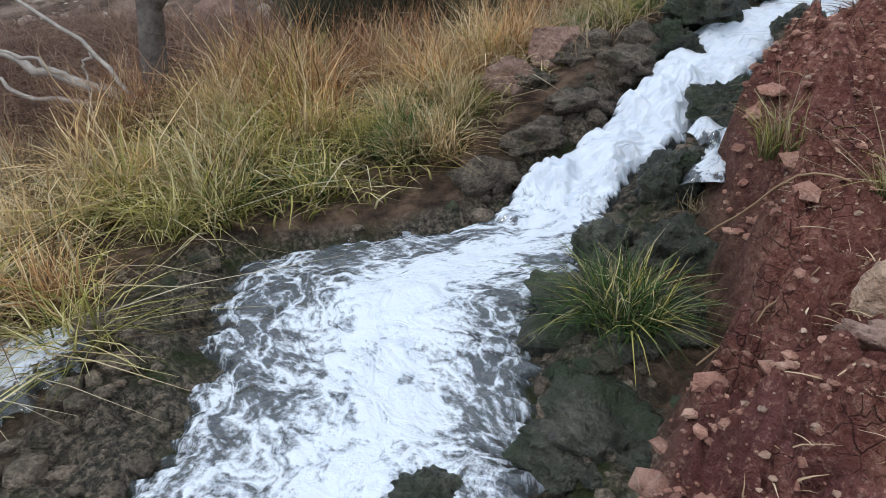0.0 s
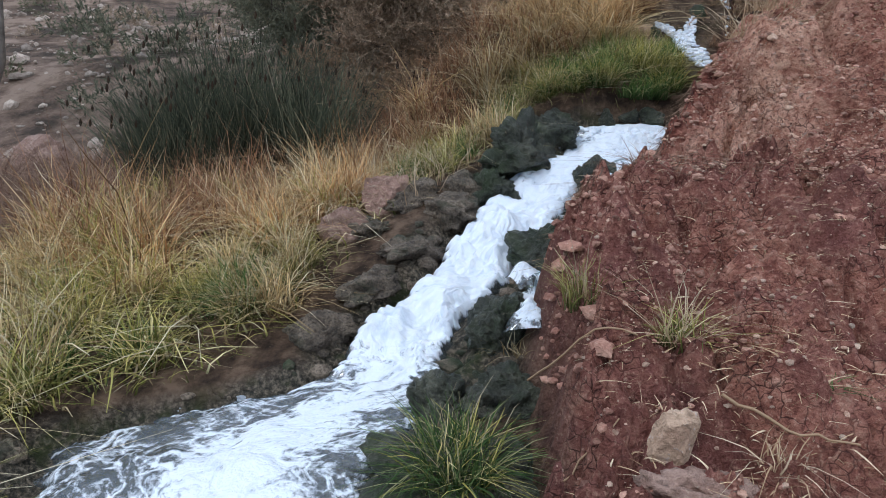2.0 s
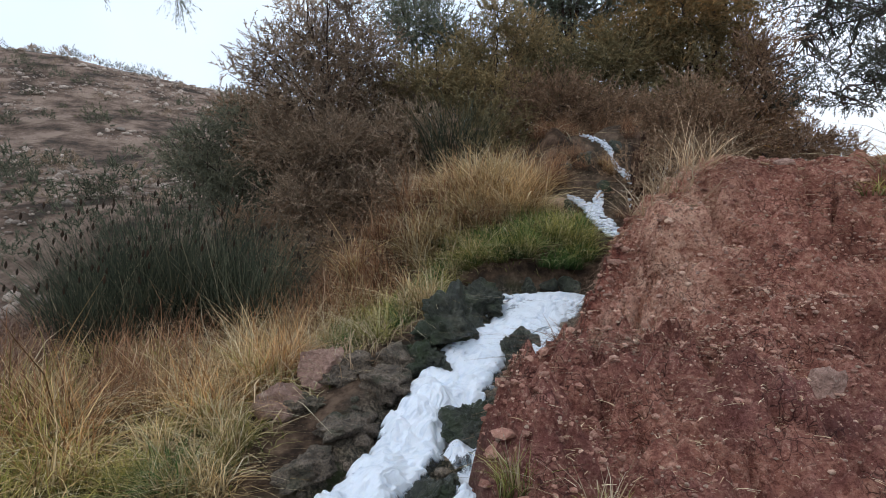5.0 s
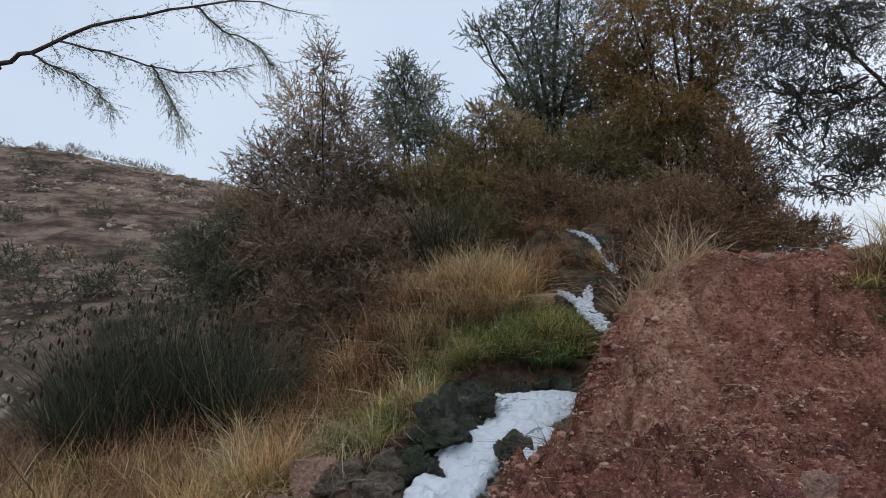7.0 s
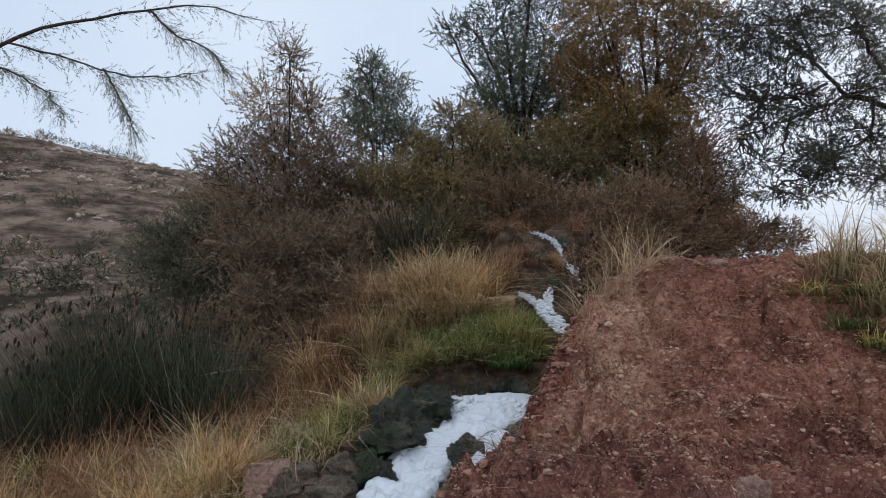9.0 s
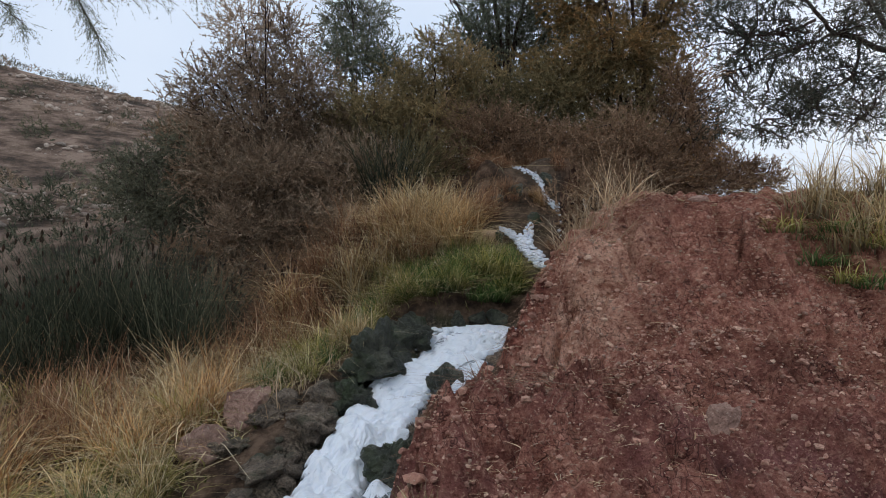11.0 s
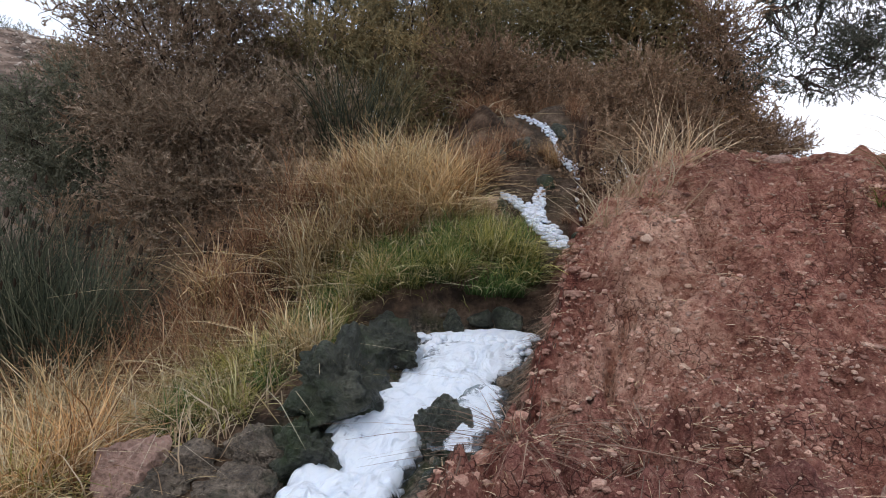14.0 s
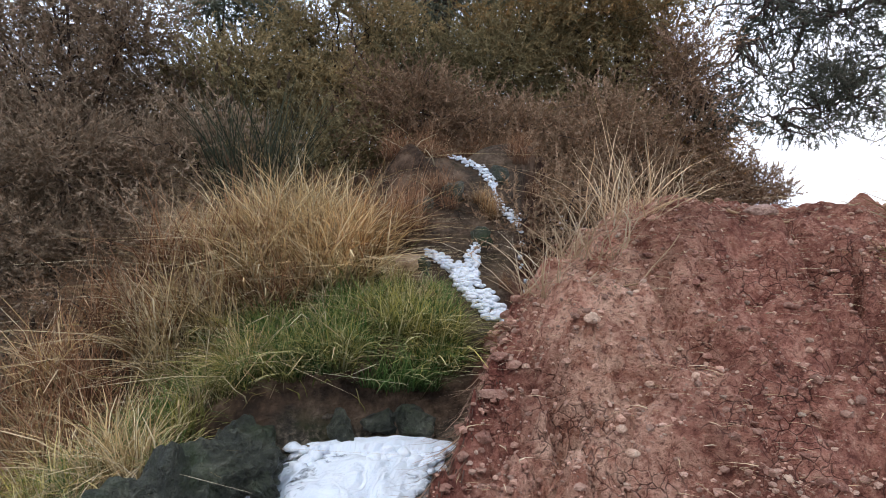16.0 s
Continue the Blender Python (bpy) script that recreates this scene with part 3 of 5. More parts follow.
def ground_z(x, y):
    """The height of the finished ground."""
    x, y = np.asarray(x, float), np.asarray(y, float)
    z, b, wet = zones(x, y)
    near = smooth(60.0, 9.0, np.hypot(x, y))
    pits = np.abs(relief(x, y, 0.17, 3, 2))
    rough = b * (0.17 * relief(x, y, 0.50, 3, 1) + 0.16 * (pits - 0.2) - 0.15 * smooth(0.14, 0.0, np.abs(relief(x, y, 0.42, 3, 51))) * smooth(-0.2, 0.2, relief(x, y, 0.6, 2, 52)) + 0.085 * relief(x, y, 0.09, 3, 7) + 0.07 * np.abs(relief(x, y, 0.14, 2, 8)) - 0.07 * smooth(0.2, 0.55, relief(x, y, 0.3, 3, 19)))
    some = smooth(-0.25, 0.15, relief(x, y, 0.55, 2, 71))
    for scale, deep, seed in ((0.13, 0.050, 81), (0.055, 0.026, 83)):
        gap, tall = clods(x, y, scale, seed)
        rough += b * some * deep * (gap - 1.0 + 0.8 * gap * (tall - 0.5))
    brink = b * smooth(0.55, 0.05, x - np.interp(y, EDGE_Y, EDGE_X)) * smooth(2.4, 3.2, y)
    rough += brink * (0.16 * relief(x, y, 0.15, 3, 31) - 0.07 * smooth(0.2, 0.5, relief(x + 0.5 * y, 0.4 * y, 0.12, 3, 32)))
    inside = np.abs(x - np.interp(y, STREAM_Y, STREAM_X)) / np.interp(y, STREAM_Y, STREAM_W)
    rough += wet * smooth(0.9, 1.3, inside) * (0.07 * relief(x, y, 0.22, 4, 3) + 0.04 * relief(x, y, 0.08, 2, 4))
    rough += (1 - b) * (1 - wet) * (0.03 * relief(x, y, 0.5, 4, 5) + smooth(8.0, 16.0, y) * 0.3 * relief(x, y, 7.0, 2, 6))
    return z + rough * near * (1 - 0.55 * b * smooth(4.1, 4.4, y))


def at_ground(x, y, turn=0.0, size=1.0, sink=0.0, tilt=0.0):
    return Matrix.LocRotScale((x, y, float(ground_z(x, y)) - sink), Euler((radians(tilt), 0, radians(turn))), (size,) * 3)



def many(name, label, category, pieces, material):
    """Copies of shared meshes joined into one: pieces are pairs of a mesh and a pose."""
    out = []
    for me, m in pieces:
        v = np.empty(len(me.vertices) * 3, np.float32)
        me.vertices.foreach_get("co", v)
        q = np.empty(len(me.loops), np.int32)
        me.loops.foreach_get("vertex_index", q)
        layer = np.empty(len(me.loops) * 2, np.float32)
        me.uv_layers[0].data.foreach_get("uv", layer)
        uv = np.zeros((len(me.vertices), 2), np.float32)
        uv[q] = layer.reshape(-1, 2)
        a = np.array(m)
        out.append((v.reshape(-1, 3) @ a[:3, :3].T + a[:3, 3], q.reshape(-1, 4), uv))
    v, q, uv = joined(out)
    return thing(name, label, category, kind="stuff", me=mesh_of(name, v, q, material, uv))



# ---- the ground, one sheet to the horizon ----
def lines_out(start, step, far, grow_by=1.13):
    out, v = [], start
    while abs(v) < far:
        step *= grow_by
        v += step
        out.append(v)
    return out


gx = np.array(sorted([-2.6 - (v - 2.6) for v in lines_out(2.6, 0.025, 500)] + list(np.concatenate([np.arange(-2.6, -0.1, 0.022), np.arange(-0.1, 3.2, 0.0125)])) + lines_out(3.2, 0.025, 500)))
gy = np.array(sorted([-(v - 1.0) + 1.0 for v in lines_out(1.0, 0.025, 60)] + list(np.concatenate([np.arange(1.0, 4.7, 0.0125), np.arange(4.7, 5.8, 0.022)])) + lines_out(5.8, 0.025, 700)))
X, Y = np.meshgrid(gx, gy)
Z = ground_z(X, Y)
nx, ny = len(gx), len(gy)
i, j = np.meshgrid(np.arange(ny - 1), np.arange(nx - 1), indexing="ij")
quads = np.stack([i * nx + j, i * nx + j + 1, (i + 1) * nx + j + 1, (i + 1) * nx + j], -1).reshape(-1, 4)
me = mesh_of("ground", np.stack([X, Y, Z], -1).reshape(-1, 3), quads, EARTH)
_, share, wetness = zones(X, Y)
for key, value in (("bank", share), ("wet", wetness), ("far", np.maximum(smooth(6.5, 9.0, Y), smooth(5.0, 6.4, Y) * smooth(-2.6, -3.6, X)) * (1 - share)),
                   ("raw", smooth(0.22, 0.10, X - curve(Y, EDGE_Y, EDGE_X)) * smooth(3.0, 3.4, Y)),
                   ("pale", smooth(0.16, 0.40, X - curve(Y, EDGE_Y, EDGE_X) + 0.15 * relief(X, Y, 0.25, 3, 61)) * smooth(1.1, 0.4, X - curve(Y, EDGE_Y, EDGE_X)) * smooth(3.2, 3.7, Y)), ("damp", smooth(3.6, 2.4, Y))):
    me.attributes.new(key, "FLOAT", "POINT").data.foreach_set("value", value.astype(np.float32).ravel())
tagged(new("ground", me), "red clay bank and brown earth slope beside a stream", "ground", kind="structure")


# ---- the stream ----
def ribbon(name, label, yy, xs, w, bed, across, foamy, seed, rim=0.07, lift=0.035, fray=0.22, lumpy=1.0, grain=1.0, across_x=False):
    """Running water over the bed: lumpy where it is steep, ragged at the edges."""
    mid = np.stack([xs, yy], -1)
    way = unit(np.gradient(mid, axis=0))
    side = np.stack([np.ones(len(yy)), np.zeros(len(yy))], -1) if across_x else np.stack([way[:, 1], -way[:, 0]], -1)
    run = np.concatenate([[0], np.cumsum(np.sqrt(np.diff(xs) ** 2 + np.diff(yy) ** 2 + np.diff(bed) ** 2))])
    rows = len(yy)
    u = np.linspace(-1, 1, across)[None, :]
    along = run[:, None] + 0 * u
    ragged = 1.05 + max(0.24, 0.8 * fray) * relief(along, np.sign(u) * 9 + 0 * along, 0.22, 2, seed) + fray * relief(along, np.sign(u) * 5 + 0 * along, 0.035, 3, seed + 1)
    off = u * w[:, None] * ragged * 1.12
    x, y = mid[:, 0, None] + side[:, 0, None] * off, mid[:, 1, None] + side[:, 1, None] * off
    fall = np.abs(np.gradient(bed, run))[:, None]
    boil = smooth(0.15, 0.45, fall)
    lump = 1.3 * relief(x, y, 0.20, 3, seed + 2)
    z = bed[:, None] + lift + lumpy * (0.016 + 0.055 * boil) * (lump + 0.3) - rim * smooth(0.70, 1.0, np.abs(u)) ** 1.5
    calm = 0.15 + 0.85 * smooth(0.0, 0.14, run[-1] - run)[:, None]
    z = bed[:, None] + lift + calm * (z - bed[:, None] - lift)
    z = z + lumpy * 0.035 * boil * (1 - u ** 2) + calm * lumpy * ((0.010 + 0.030 * boil) * relief(x, y, 0.10, 2, seed + 3) + (0.004 + 0.014 * boil) * relief(x, y, 0.035, 2, seed + 6))
    foam = foamy(along, u, boil, x, y) + 0.16 * relief(off, along, 0.3, 2, seed + 4) + 0.55 * boil * relief(x, y, 0.12, 3, seed + 5)
    i, j = np.meshgrid(np.arange(rows - 1), np.arange(across - 1), indexing="ij")
    q = np.stack([i * across + j, i * across + j + 1, (i + 1) * across + j + 1, (i + 1) * across + j], -1).reshape(-1, 4)
    m = mesh_of(name, np.stack([x, y, z], -1).reshape(-1, 3), q, FOAM, grain * np.stack([off, along], -1).reshape(-1, 2))
    m.attributes.new("foam", "FLOAT", "POINT").data.foreach_set("value", foam.astype(np.float32).ravel())
    return tagged(new(name, m), label, "stream", kind="structure")


yy = np.concatenate([np.linspace(-1.6, 1.0, 120, endpoint=False), np.linspace(1.0, 4.255, 560)])
ribbon("water", "white foaming stream tumbling down a rocky bed", yy, curve(yy, STREAM_Y, STREAM_X), np.interp(yy, STREAM_Y, STREAM_W), curve(yy, BED_Y, BED_Z), 90,
       lambda s, u, boil, x, y: 0.06 + 1.0 * boil * smooth(1.1, 0.75, np.abs(u)) + 0.50 * smooth(0.55, 0.05, np.abs(u - 0.15)) * smooth(0.3, 1.5, y) - (0.5 + 1.1 * smooth(2.0, 2.6, y)) * smooth(0.75, 1.0, np.abs(u)), 8, across_x=True)


def runnel(label, knots, rows, foam, seed):
    """A side trickle or an upper step, by knots of x, y and half width."""
    k = np.linspace(0, 1, len(knots))
    s = np.linspace(0, 1, rows)
    xs, ys, ws = (np.interp(s, k, [row[c] for row in knots]) for c in range(3))
    low = np.array([float(zones(a, b)[0]) for a, b in zip(xs, ys)])
    low = np.convolve(np.pad(low, 4, "edge"), np.ones(9) / 9, "valid")
    return ribbon("water", label, ys, xs, 1.7 * ws, low, 40, lambda s, u, boil, x, y: foam + 0.45 - 1.7 * np.abs(u) ** 1.8 - 1.6 * smooth(0.030, 0.012, ws)[:, None] - 0.6 * smooth(0.15, 0.0, np.minimum(s, s.max() - s) / s.max()), seed, 0.04, 0.045, 0.45, 1.1, 2.2)


runnel("thin white veil of water between dark boulders", [(0.70, 3.90, 0.05), (0.60, 3.66, 0.07), (0.50, 3.46, 0.05)], 80, 0.45, 20)
runnel("small white runnel between the boulders", [(0.40, 3.30, 0.04), (0.31, 3.12, 0.06), (0.20, 2.92, 0.05), (0.06, 2.86, 0.04)], 70, 0.7, 22)
runnel("small white runnel beside the boulders", [(0.20, 2.86, 0.02), (0.15, 2.72, 0.035), (0.13, 2.56, 0.03), (0.14, 2.44, 0.04)], 70, 0.5, 24)
runnel("splash of foam in a side pool beside the bank", [(-1.62, 1.40, 0.05), (-1.74, 1.22, 0.10), (-1.86, 1.05, 0.08)], 50, 0.2, 40)


def heap(name, label, seed, spots, squash=0.6):
    """Puffs of froth heaped over one another: spots are x, y, lift and radius."""
    r = np.random.default_rng(seed)
    ball = bmesh.new()
    bmesh.ops.create_icosphere(ball, subdivisions=2, radius=1.0)
    pts = np.array([v.co[:] for v in ball.verts])
    tri = np.array([[v.index for v in f.verts] for f in ball.faces])
    ball.free()
    spots = np.asarray(spots)
    n = len(spots)
    bulge = 1 + 0.16 * np.sin(3.1 * pts[None, :, 0] + r.uniform(0, 6, (n, 1))) * np.sin(2.7 * pts[None, :, 1] + r.uniform(0, 6, (n, 1))) + 0.07 * np.sin(7 * pts[None, :, 2] + r.uniform(0, 6, (n, 1)))
    shape = pts[None] * bulge[..., None] * spots[:, 3, None, None] * np.array([1, 1, squash]) * r.uniform(0.75, 1.25, (n, 1, 3))
    shape += np.stack([spots[:, 0], spots[:, 1], ground_z(spots[:, 0], spots[:, 1]) + spots[:, 2]], -1)[:, None]
    faces = (tri[None] + (np.arange(n) * len(pts))[:, None, None]).reshape(-1, 3)
    return thing(name, label, "foam", kind="stuff", me=mesh_of(name, shape.reshape(-1, 3), faces, PUFF))


def along(seed, knots, count, small, large, lift=0.02):
    """Spots for puffs strewn along a line of x, y and half width."""
    r = np.random.default_rng(seed)
    s, k = r.uniform(0, 1, count), np.linspace(0, 1, len(knots))
    x, y, w = (np.interp(s, k, [row[c] for row in knots]) for c in range(3))
    return np.stack([x + r.uniform(-1, 1, count) * w, y + 0.5 * r.uniform(-1, 1, count) * w, lift * r.uniform(0.2, 1.4, count), r.uniform(small, large, count) * np.clip(w / 0.04, 0.45, 1.0)], -1)


heap("upper_cascade_foam", "white foam of the upper cascade between dark rocks", 28, np.concatenate([
    along(1, [(1.32, 4.84, 0.06), (1.26, 4.95, 0.06), (1.20, 5.04, 0.06), (1.14, 5.10, 0.035), (1.07, 5.13, 0.025), (1.01, 5.15, 0.012)], 420, 0.010, 0.024),
    along(2, [(1.20, 5.04, 0.035), (1.23, 5.11, 0.035), (1.26, 5.18, 0.02)], 170, 0.010, 0.024)]), 0.6)
heap("thin_fall_foam", "thin broken white fall among the bushes", 36, along(3, [(1.62, 5.17, 0.03), (1.51, 5.26, 0.04), (1.43, 5.32, 0.022), (1.40, 5.38, 0.006), (1.40, 5.43, 0.026), (1.37, 5.48, 0.022), (1.33, 5.52, 0.006), (1.28, 5.56, 0.026), (1.18, 5.60, 0.012)], 330, 0.008, 0.020), 0.6)
r = np.random.default_rng(37)
k = r.uniform(-0.95, 0.95, 170)
heap("lip_foam", "white foam along the lip of the fall", 39, np.stack([0.69 + 0.28 * k, 4.225 + r.uniform(-0.05, 0.03, 170), 0.035 + r.uniform(-0.02, 0.02, 170), r.uniform(0.012, 0.030, 170)], -1), 0.7)


# ---- stones ----
def stone(name, seed, x, y, size, material, label, turn=0.0, sink=0.3, group="", rough=0.28, levels=3, flat=0.0, sharp=1.0):
    me = stone_mesh(name, seed, material, size, rough, levels, flat, sharp)
    return thing(name, label, "rock", group, me=me, m=at_ground(x, y, turn, sink=sink * size[2]))


BOULDER = "dark wet boulder with moss amid white water"
for seed, x, y, size, turn in ((1, 0.00, 2.62, (0.14, 0.17, 0.17), 30), (2, 0.20, 3.04, (0.14, 0.17, 0.17), 35), (3, 0.50, 3.58, (0.11, 0.17, 0.15), 35),
                               (4, -0.20, 2.30, (0.10, 0.13, 0.12), 20), (5, -0.42, 1.24, (0.11, 0.11, 0.06), 10), (6, 0.42, 3.34, (0.07, 0.09, 0.10), 0),
                               (19, -0.27, 1.98, (0.09, 0.12, 0.09), 50)):
    stone("boulder", seed, x, y, size, WET_ROCK, BOULDER, turn, -0.12, "boulders in the stream", levels=5, rough=0.36, sharp=1.7)
for seed, x, y, size, turn in ((7, 0.10, 3.86, (0.19, 0.26, 0.19), -38), (8, -0.06, 3.60, (0.14, 0.16, 0.13), 20), (9, 0.27, 4.12, (0.20, 0.19, 0.17), 10)):
    stone("boulder", seed, x, y, size, WET_ROCK, "black mossy ledge rock at the edge of the water", turn, -0.05, "ledge rocks", levels=5, rough=0.42, sharp=1.8)
for seed, x, y, size, turn in ((10, -0.26, 3.42, (0.16, 0.15, 0.10), 10), (11, -0.44, 3.12, (0.17, 0.13, 0.10), 40), (12, -0.58, 2.88, (0.14, 0.12, 0.09), 60), (13, -0.70, 2.62, (0.15, 0.10, 0.08), 20),
                               (14, -0.20, 3.6, (0.12, 0.12, 0.09), 0), (15, -0.45, 3.55, (0.18, 0.14, 0.08), 30), (16, -0.62, 3.3, (0.13, 0.10, 0.08), 30), (17, -1.62, 1.45, (0.2, 0.14, 0.1), 70), (18, -1.75, 1.05, (0.24, 0.16, 0.12), 60)):
    stone("rock", seed, x, y, size, GREY_ROCK, "grey brown lumpy rock with moss beside the stream", turn, 0.3, "rocks on the stream bank", levels=4, rough=0.45)
stone("rock", 30, -0.76, 3.29, (0.14, 0.11, 0.11), PINK_ROCK, "pinkish tan stone half buried at the foot of orange grass", 20, -0.2, levels=4)
stone("rock", 31, -0.62, 3.52, (0.14, 0.12, 0.14), PINK_ROCK, "cracked pinkish brown rock below dry grass", 60, -0.3, levels=4, rough=0.2, sharp=2.0)
stone("rock", 32, 0.50, 1.74, (0.075, 0.055, 0.11), TAN_ROCK, "angular tan stone leaning on the red bank", 25, -0.45, levels=4, rough=0.12, sharp=2.2)
stone("rock", 33, 0.55, 1.57, (0.13, 0.11, 0.09), PINK_ROCK, "rough brown conglomerate stone sunk in the red bank", 0, 0.3, levels=5, rough=0.6)
stone("rock", 34, 1.68, 2.84, (0.12, 0.08, 0.12), PINK_ROCK, "flaky pale pinkish stone sunk in the red bank", 20, -0.25, levels=4, rough=0.2, sharp=2.4)
for seed, x, y, size, turn in ((50, -0.09, 1.98, (0.24, 0.27, 0.15), 20), (51, -0.10, 1.50, (0.19, 0.22, 0.11), 60), (52, 0.02, 2.32, (0.16, 0.17, 0.13), 40)):
    stone("rock", seed, x, y, size, MOSS_ROCK, "dark mossy rock hump beside the pool", turn, 0.35, "mossy rocks beside the pool", levels=5, rough=0.4)
stone("rock", 35, -3.6, 4.9, (0.27, 0.20, 0.26), PINK_ROCK, "pale pink boulder beyond the grass", 10, -0.35, levels=4)
stone("rock", 36, 0.91, 5.02, (0.065, 0.055, 0.05), TAN_ROCK, "pale rounded stone beside the upper cascade", 0, -0.5)
stone("rock", 37, 2.30, 4.42, (0.08, 0.05, 0.035), PINK_ROCK, "flat tan stone on the crest of the red bank", 0, 0.2)


for seed, x, y, size in ((40, 0.95, 5.06, (0.07, 0.06, 0.06)), (41, 1.30, 5.22, (0.06, 0.05, 0.07)), (42, 1.46, 5.02, (0.08, 0.06, 0.06)), (43, 1.18, 5.36, (0.08, 0.06, 0.08)), (44, 1.45, 5.45, (0.07, 0.06, 0.07)), (45, 1.0, 5.35, (0.12, 0.08, 0.09)),
                         (46, 0.60, 4.31, (0.09, 0.05, 0.07)), (47, 0.86, 4.31, (0.09, 0.05, 0.08)), (48, 0.74, 4.32, (0.07, 0.05, 0.06))):
    stone("boulder", seed, x, y, size, WET_ROCK, "small dark wet rock by the upper cascade", 30 * seed, 0.2, "rocks by the upper cascade")


# ---- grasses ----
KINDS = {
    "dry": (DRY, 130, 0.12, 0.46, 0.95, 0.0080, 34, "arching clump of dry straw coloured grass"),
    "orange": (ORANGE, 150, 0.12, 0.48, 0.75, 0.0074, 30, "tall clump of dry orange brown grass"),
    "lime": (LIME, 140, 0.12, 0.38, 1.0, 0.0082, 26, "clump of yellow green grass with dry tips"),
    "green": (GREEN, 150, 0.12, 0.34, 0.8, 0.0076, 12, "clump of fresh green grass on damp soil"),
    "rust": (RUST, 100, 0.15, 0.54, 0.75, 0.0066, 30, "clump of dull rust brown dry grass"),
}
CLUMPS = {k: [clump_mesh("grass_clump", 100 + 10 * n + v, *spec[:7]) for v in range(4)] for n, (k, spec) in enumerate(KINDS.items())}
PATCHES = [  # centre, half sizes, kinds by weight, count, size
    (-1.88, 1.75, 0.45, 0.55, "lime lime dry orange", 14, 1.05), (-1.63, 2.55, 0.45, 0.35, "lime lime dry green", 16, 1.0), (-2.6, 2.4, 0.5, 0.6, "dry dry lime orange", 14, 1.0),
    (-1.98, 3.25, 0.40, 0.35, "orange orange dry rust lime", 26, 1.15), (-3.1, 2.7, 0.6, 0.5, "rust", 14, 0.8), (-3.3, 3.6, 0.6, 0.5, "rust", 5, 0.5), (-3.2, 4.5, 0.6, 0.4, "rust", 6, 0.5), (-1.13, 2.95, 0.35, 0.28, "lime dry green", 16, 0.75), (-1.03, 3.35, 0.35, 0.25, "dry orange lime", 11, 0.9),
    (-0.95, 3.75, 0.35, 0.25, "orange orange dry", 12, 0.95), (-1.5, 3.9, 0.45, 0.35, "dry lime orange rust", 14, 0.8), (-2.3, 4.0, 0.5, 0.4, "rust rust lime", 12, 0.75),
    (-0.45, 4.1, 0.35, 0.3, "lime green dry", 18, 0.75), (-0.1, 4.4, 0.3, 0.25, "lime green green dry", 18, 0.65), (0.2, 4.65, 0.3, 0.2, "lime green green", 18, 0.6),
    (0.62, 4.60, 0.40, 0.14, "green green lime", 30, 0.7), (0.05, 5.0, 0.3, 0.25, "dry dry rust", 20, 0.95), (0.42, 5.06, 0.28, 0.2, "dry", 24, 1.0), (0.58, 5.10, 0.12, 0.12, "orange", 9, 0.8),
    (-0.45, 4.8, 0.35, 0.3, "rust rust dry", 20, 0.95), (-0.3, 5.35, 0.5, 0.2, "rust", 10, 0.7), (0.75, 5.4, 0.25, 0.15, "rust", 8, 0.45), (-1.0, 5.2, 0.35, 0.3, "rust", 10, 0.9), (1.75, 5.2, 0.2, 0.3, "rust", 6, 0.8),
    (0.92, 4.85, 0.15, 0.10, "green lime dry", 7, 0.4), (-0.9, 4.5, 0.4, 0.3, "rust dry", 12, 1.0), (-1.78, 1.15, 0.25, 0.25, "dry", 4, 0.7), (0.30, 4.42, 0.14, 0.08, "dry lime", 6, 0.6), (0.58, 4.42, 0.38, 0.05, "green lime green", 22, 0.6), (0.95, 4.52, 0.10, 0.10, "green lime", 8, 0.6), (1.05, 5.33, 0.14, 0.10, "rust", 6, 0.35), (1.34, 5.30, 0.05, 0.05, "orange", 3, 0.35), (0.86, 4.90, 0.10, 0.06, "dry green", 6, 0.4), (1.46, 5.06, 0.08, 0.08, "rust", 4, 0.3), (1.62, 5.1, 0.1, 0.2, "rust dry", 6, 0.55), (1.62, 5.50, 0.12, 0.12, "rust", 8, 0.45), (1.0, 5.66, 0.2, 0.08, "rust", 7, 0.4), (1.25, 5.8, 0.4, 0.1, "rust", 8, 0.45), (0.85, 5.25, 0.1, 0.1, "rust", 4, 0.6),
]
GRASS_Y = [1.4, 2.1, 2.3, 2.6, 2.95, 3.2, 3.5, 3.8, 4.1, 4.3, 4.35, 6.0]
GRASS_X = [-1.62, -1.48, -1.12, -0.94, -0.80, -0.66, -0.47, -0.22, 0.0, 0.10, 2.0, 2.0]
rng, undergrowth = random.Random(5), []
for cx, cy, rx, ry, kinds, count, size in PATCHES:
    for _ in range(count):
        x, y = cx + rng.uniform(-rx, rx), cy + rng.uniform(-ry, ry)
        _, b, wet = zones(np.array(x), np.array(y))
        if (wet > 0.6 and not 4.34 < y < 4.7) or b > 0.3 or x > np.interp(y, GRASS_Y, GRASS_X) or math.hypot(x + 0.76, y - 3.27) < 0.24 or math.hypot(x + 0.62, y - 3.50) < 0.24:
            continue
        kind = rng.choice(kinds.split())
        if kind == "rust":
            undergrowth.append((rng.choice(CLUMPS[kind]), at_ground(x, y, rng.uniform(0, 360), size * rng.uniform(0.7, 1.15))))
            continue
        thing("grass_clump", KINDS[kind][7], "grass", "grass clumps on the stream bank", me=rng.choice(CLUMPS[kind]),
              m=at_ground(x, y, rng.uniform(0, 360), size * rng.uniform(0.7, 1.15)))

many("undergrowth", "dull rust brown dry grass and undergrowth", "grass", undergrowth, RUST)


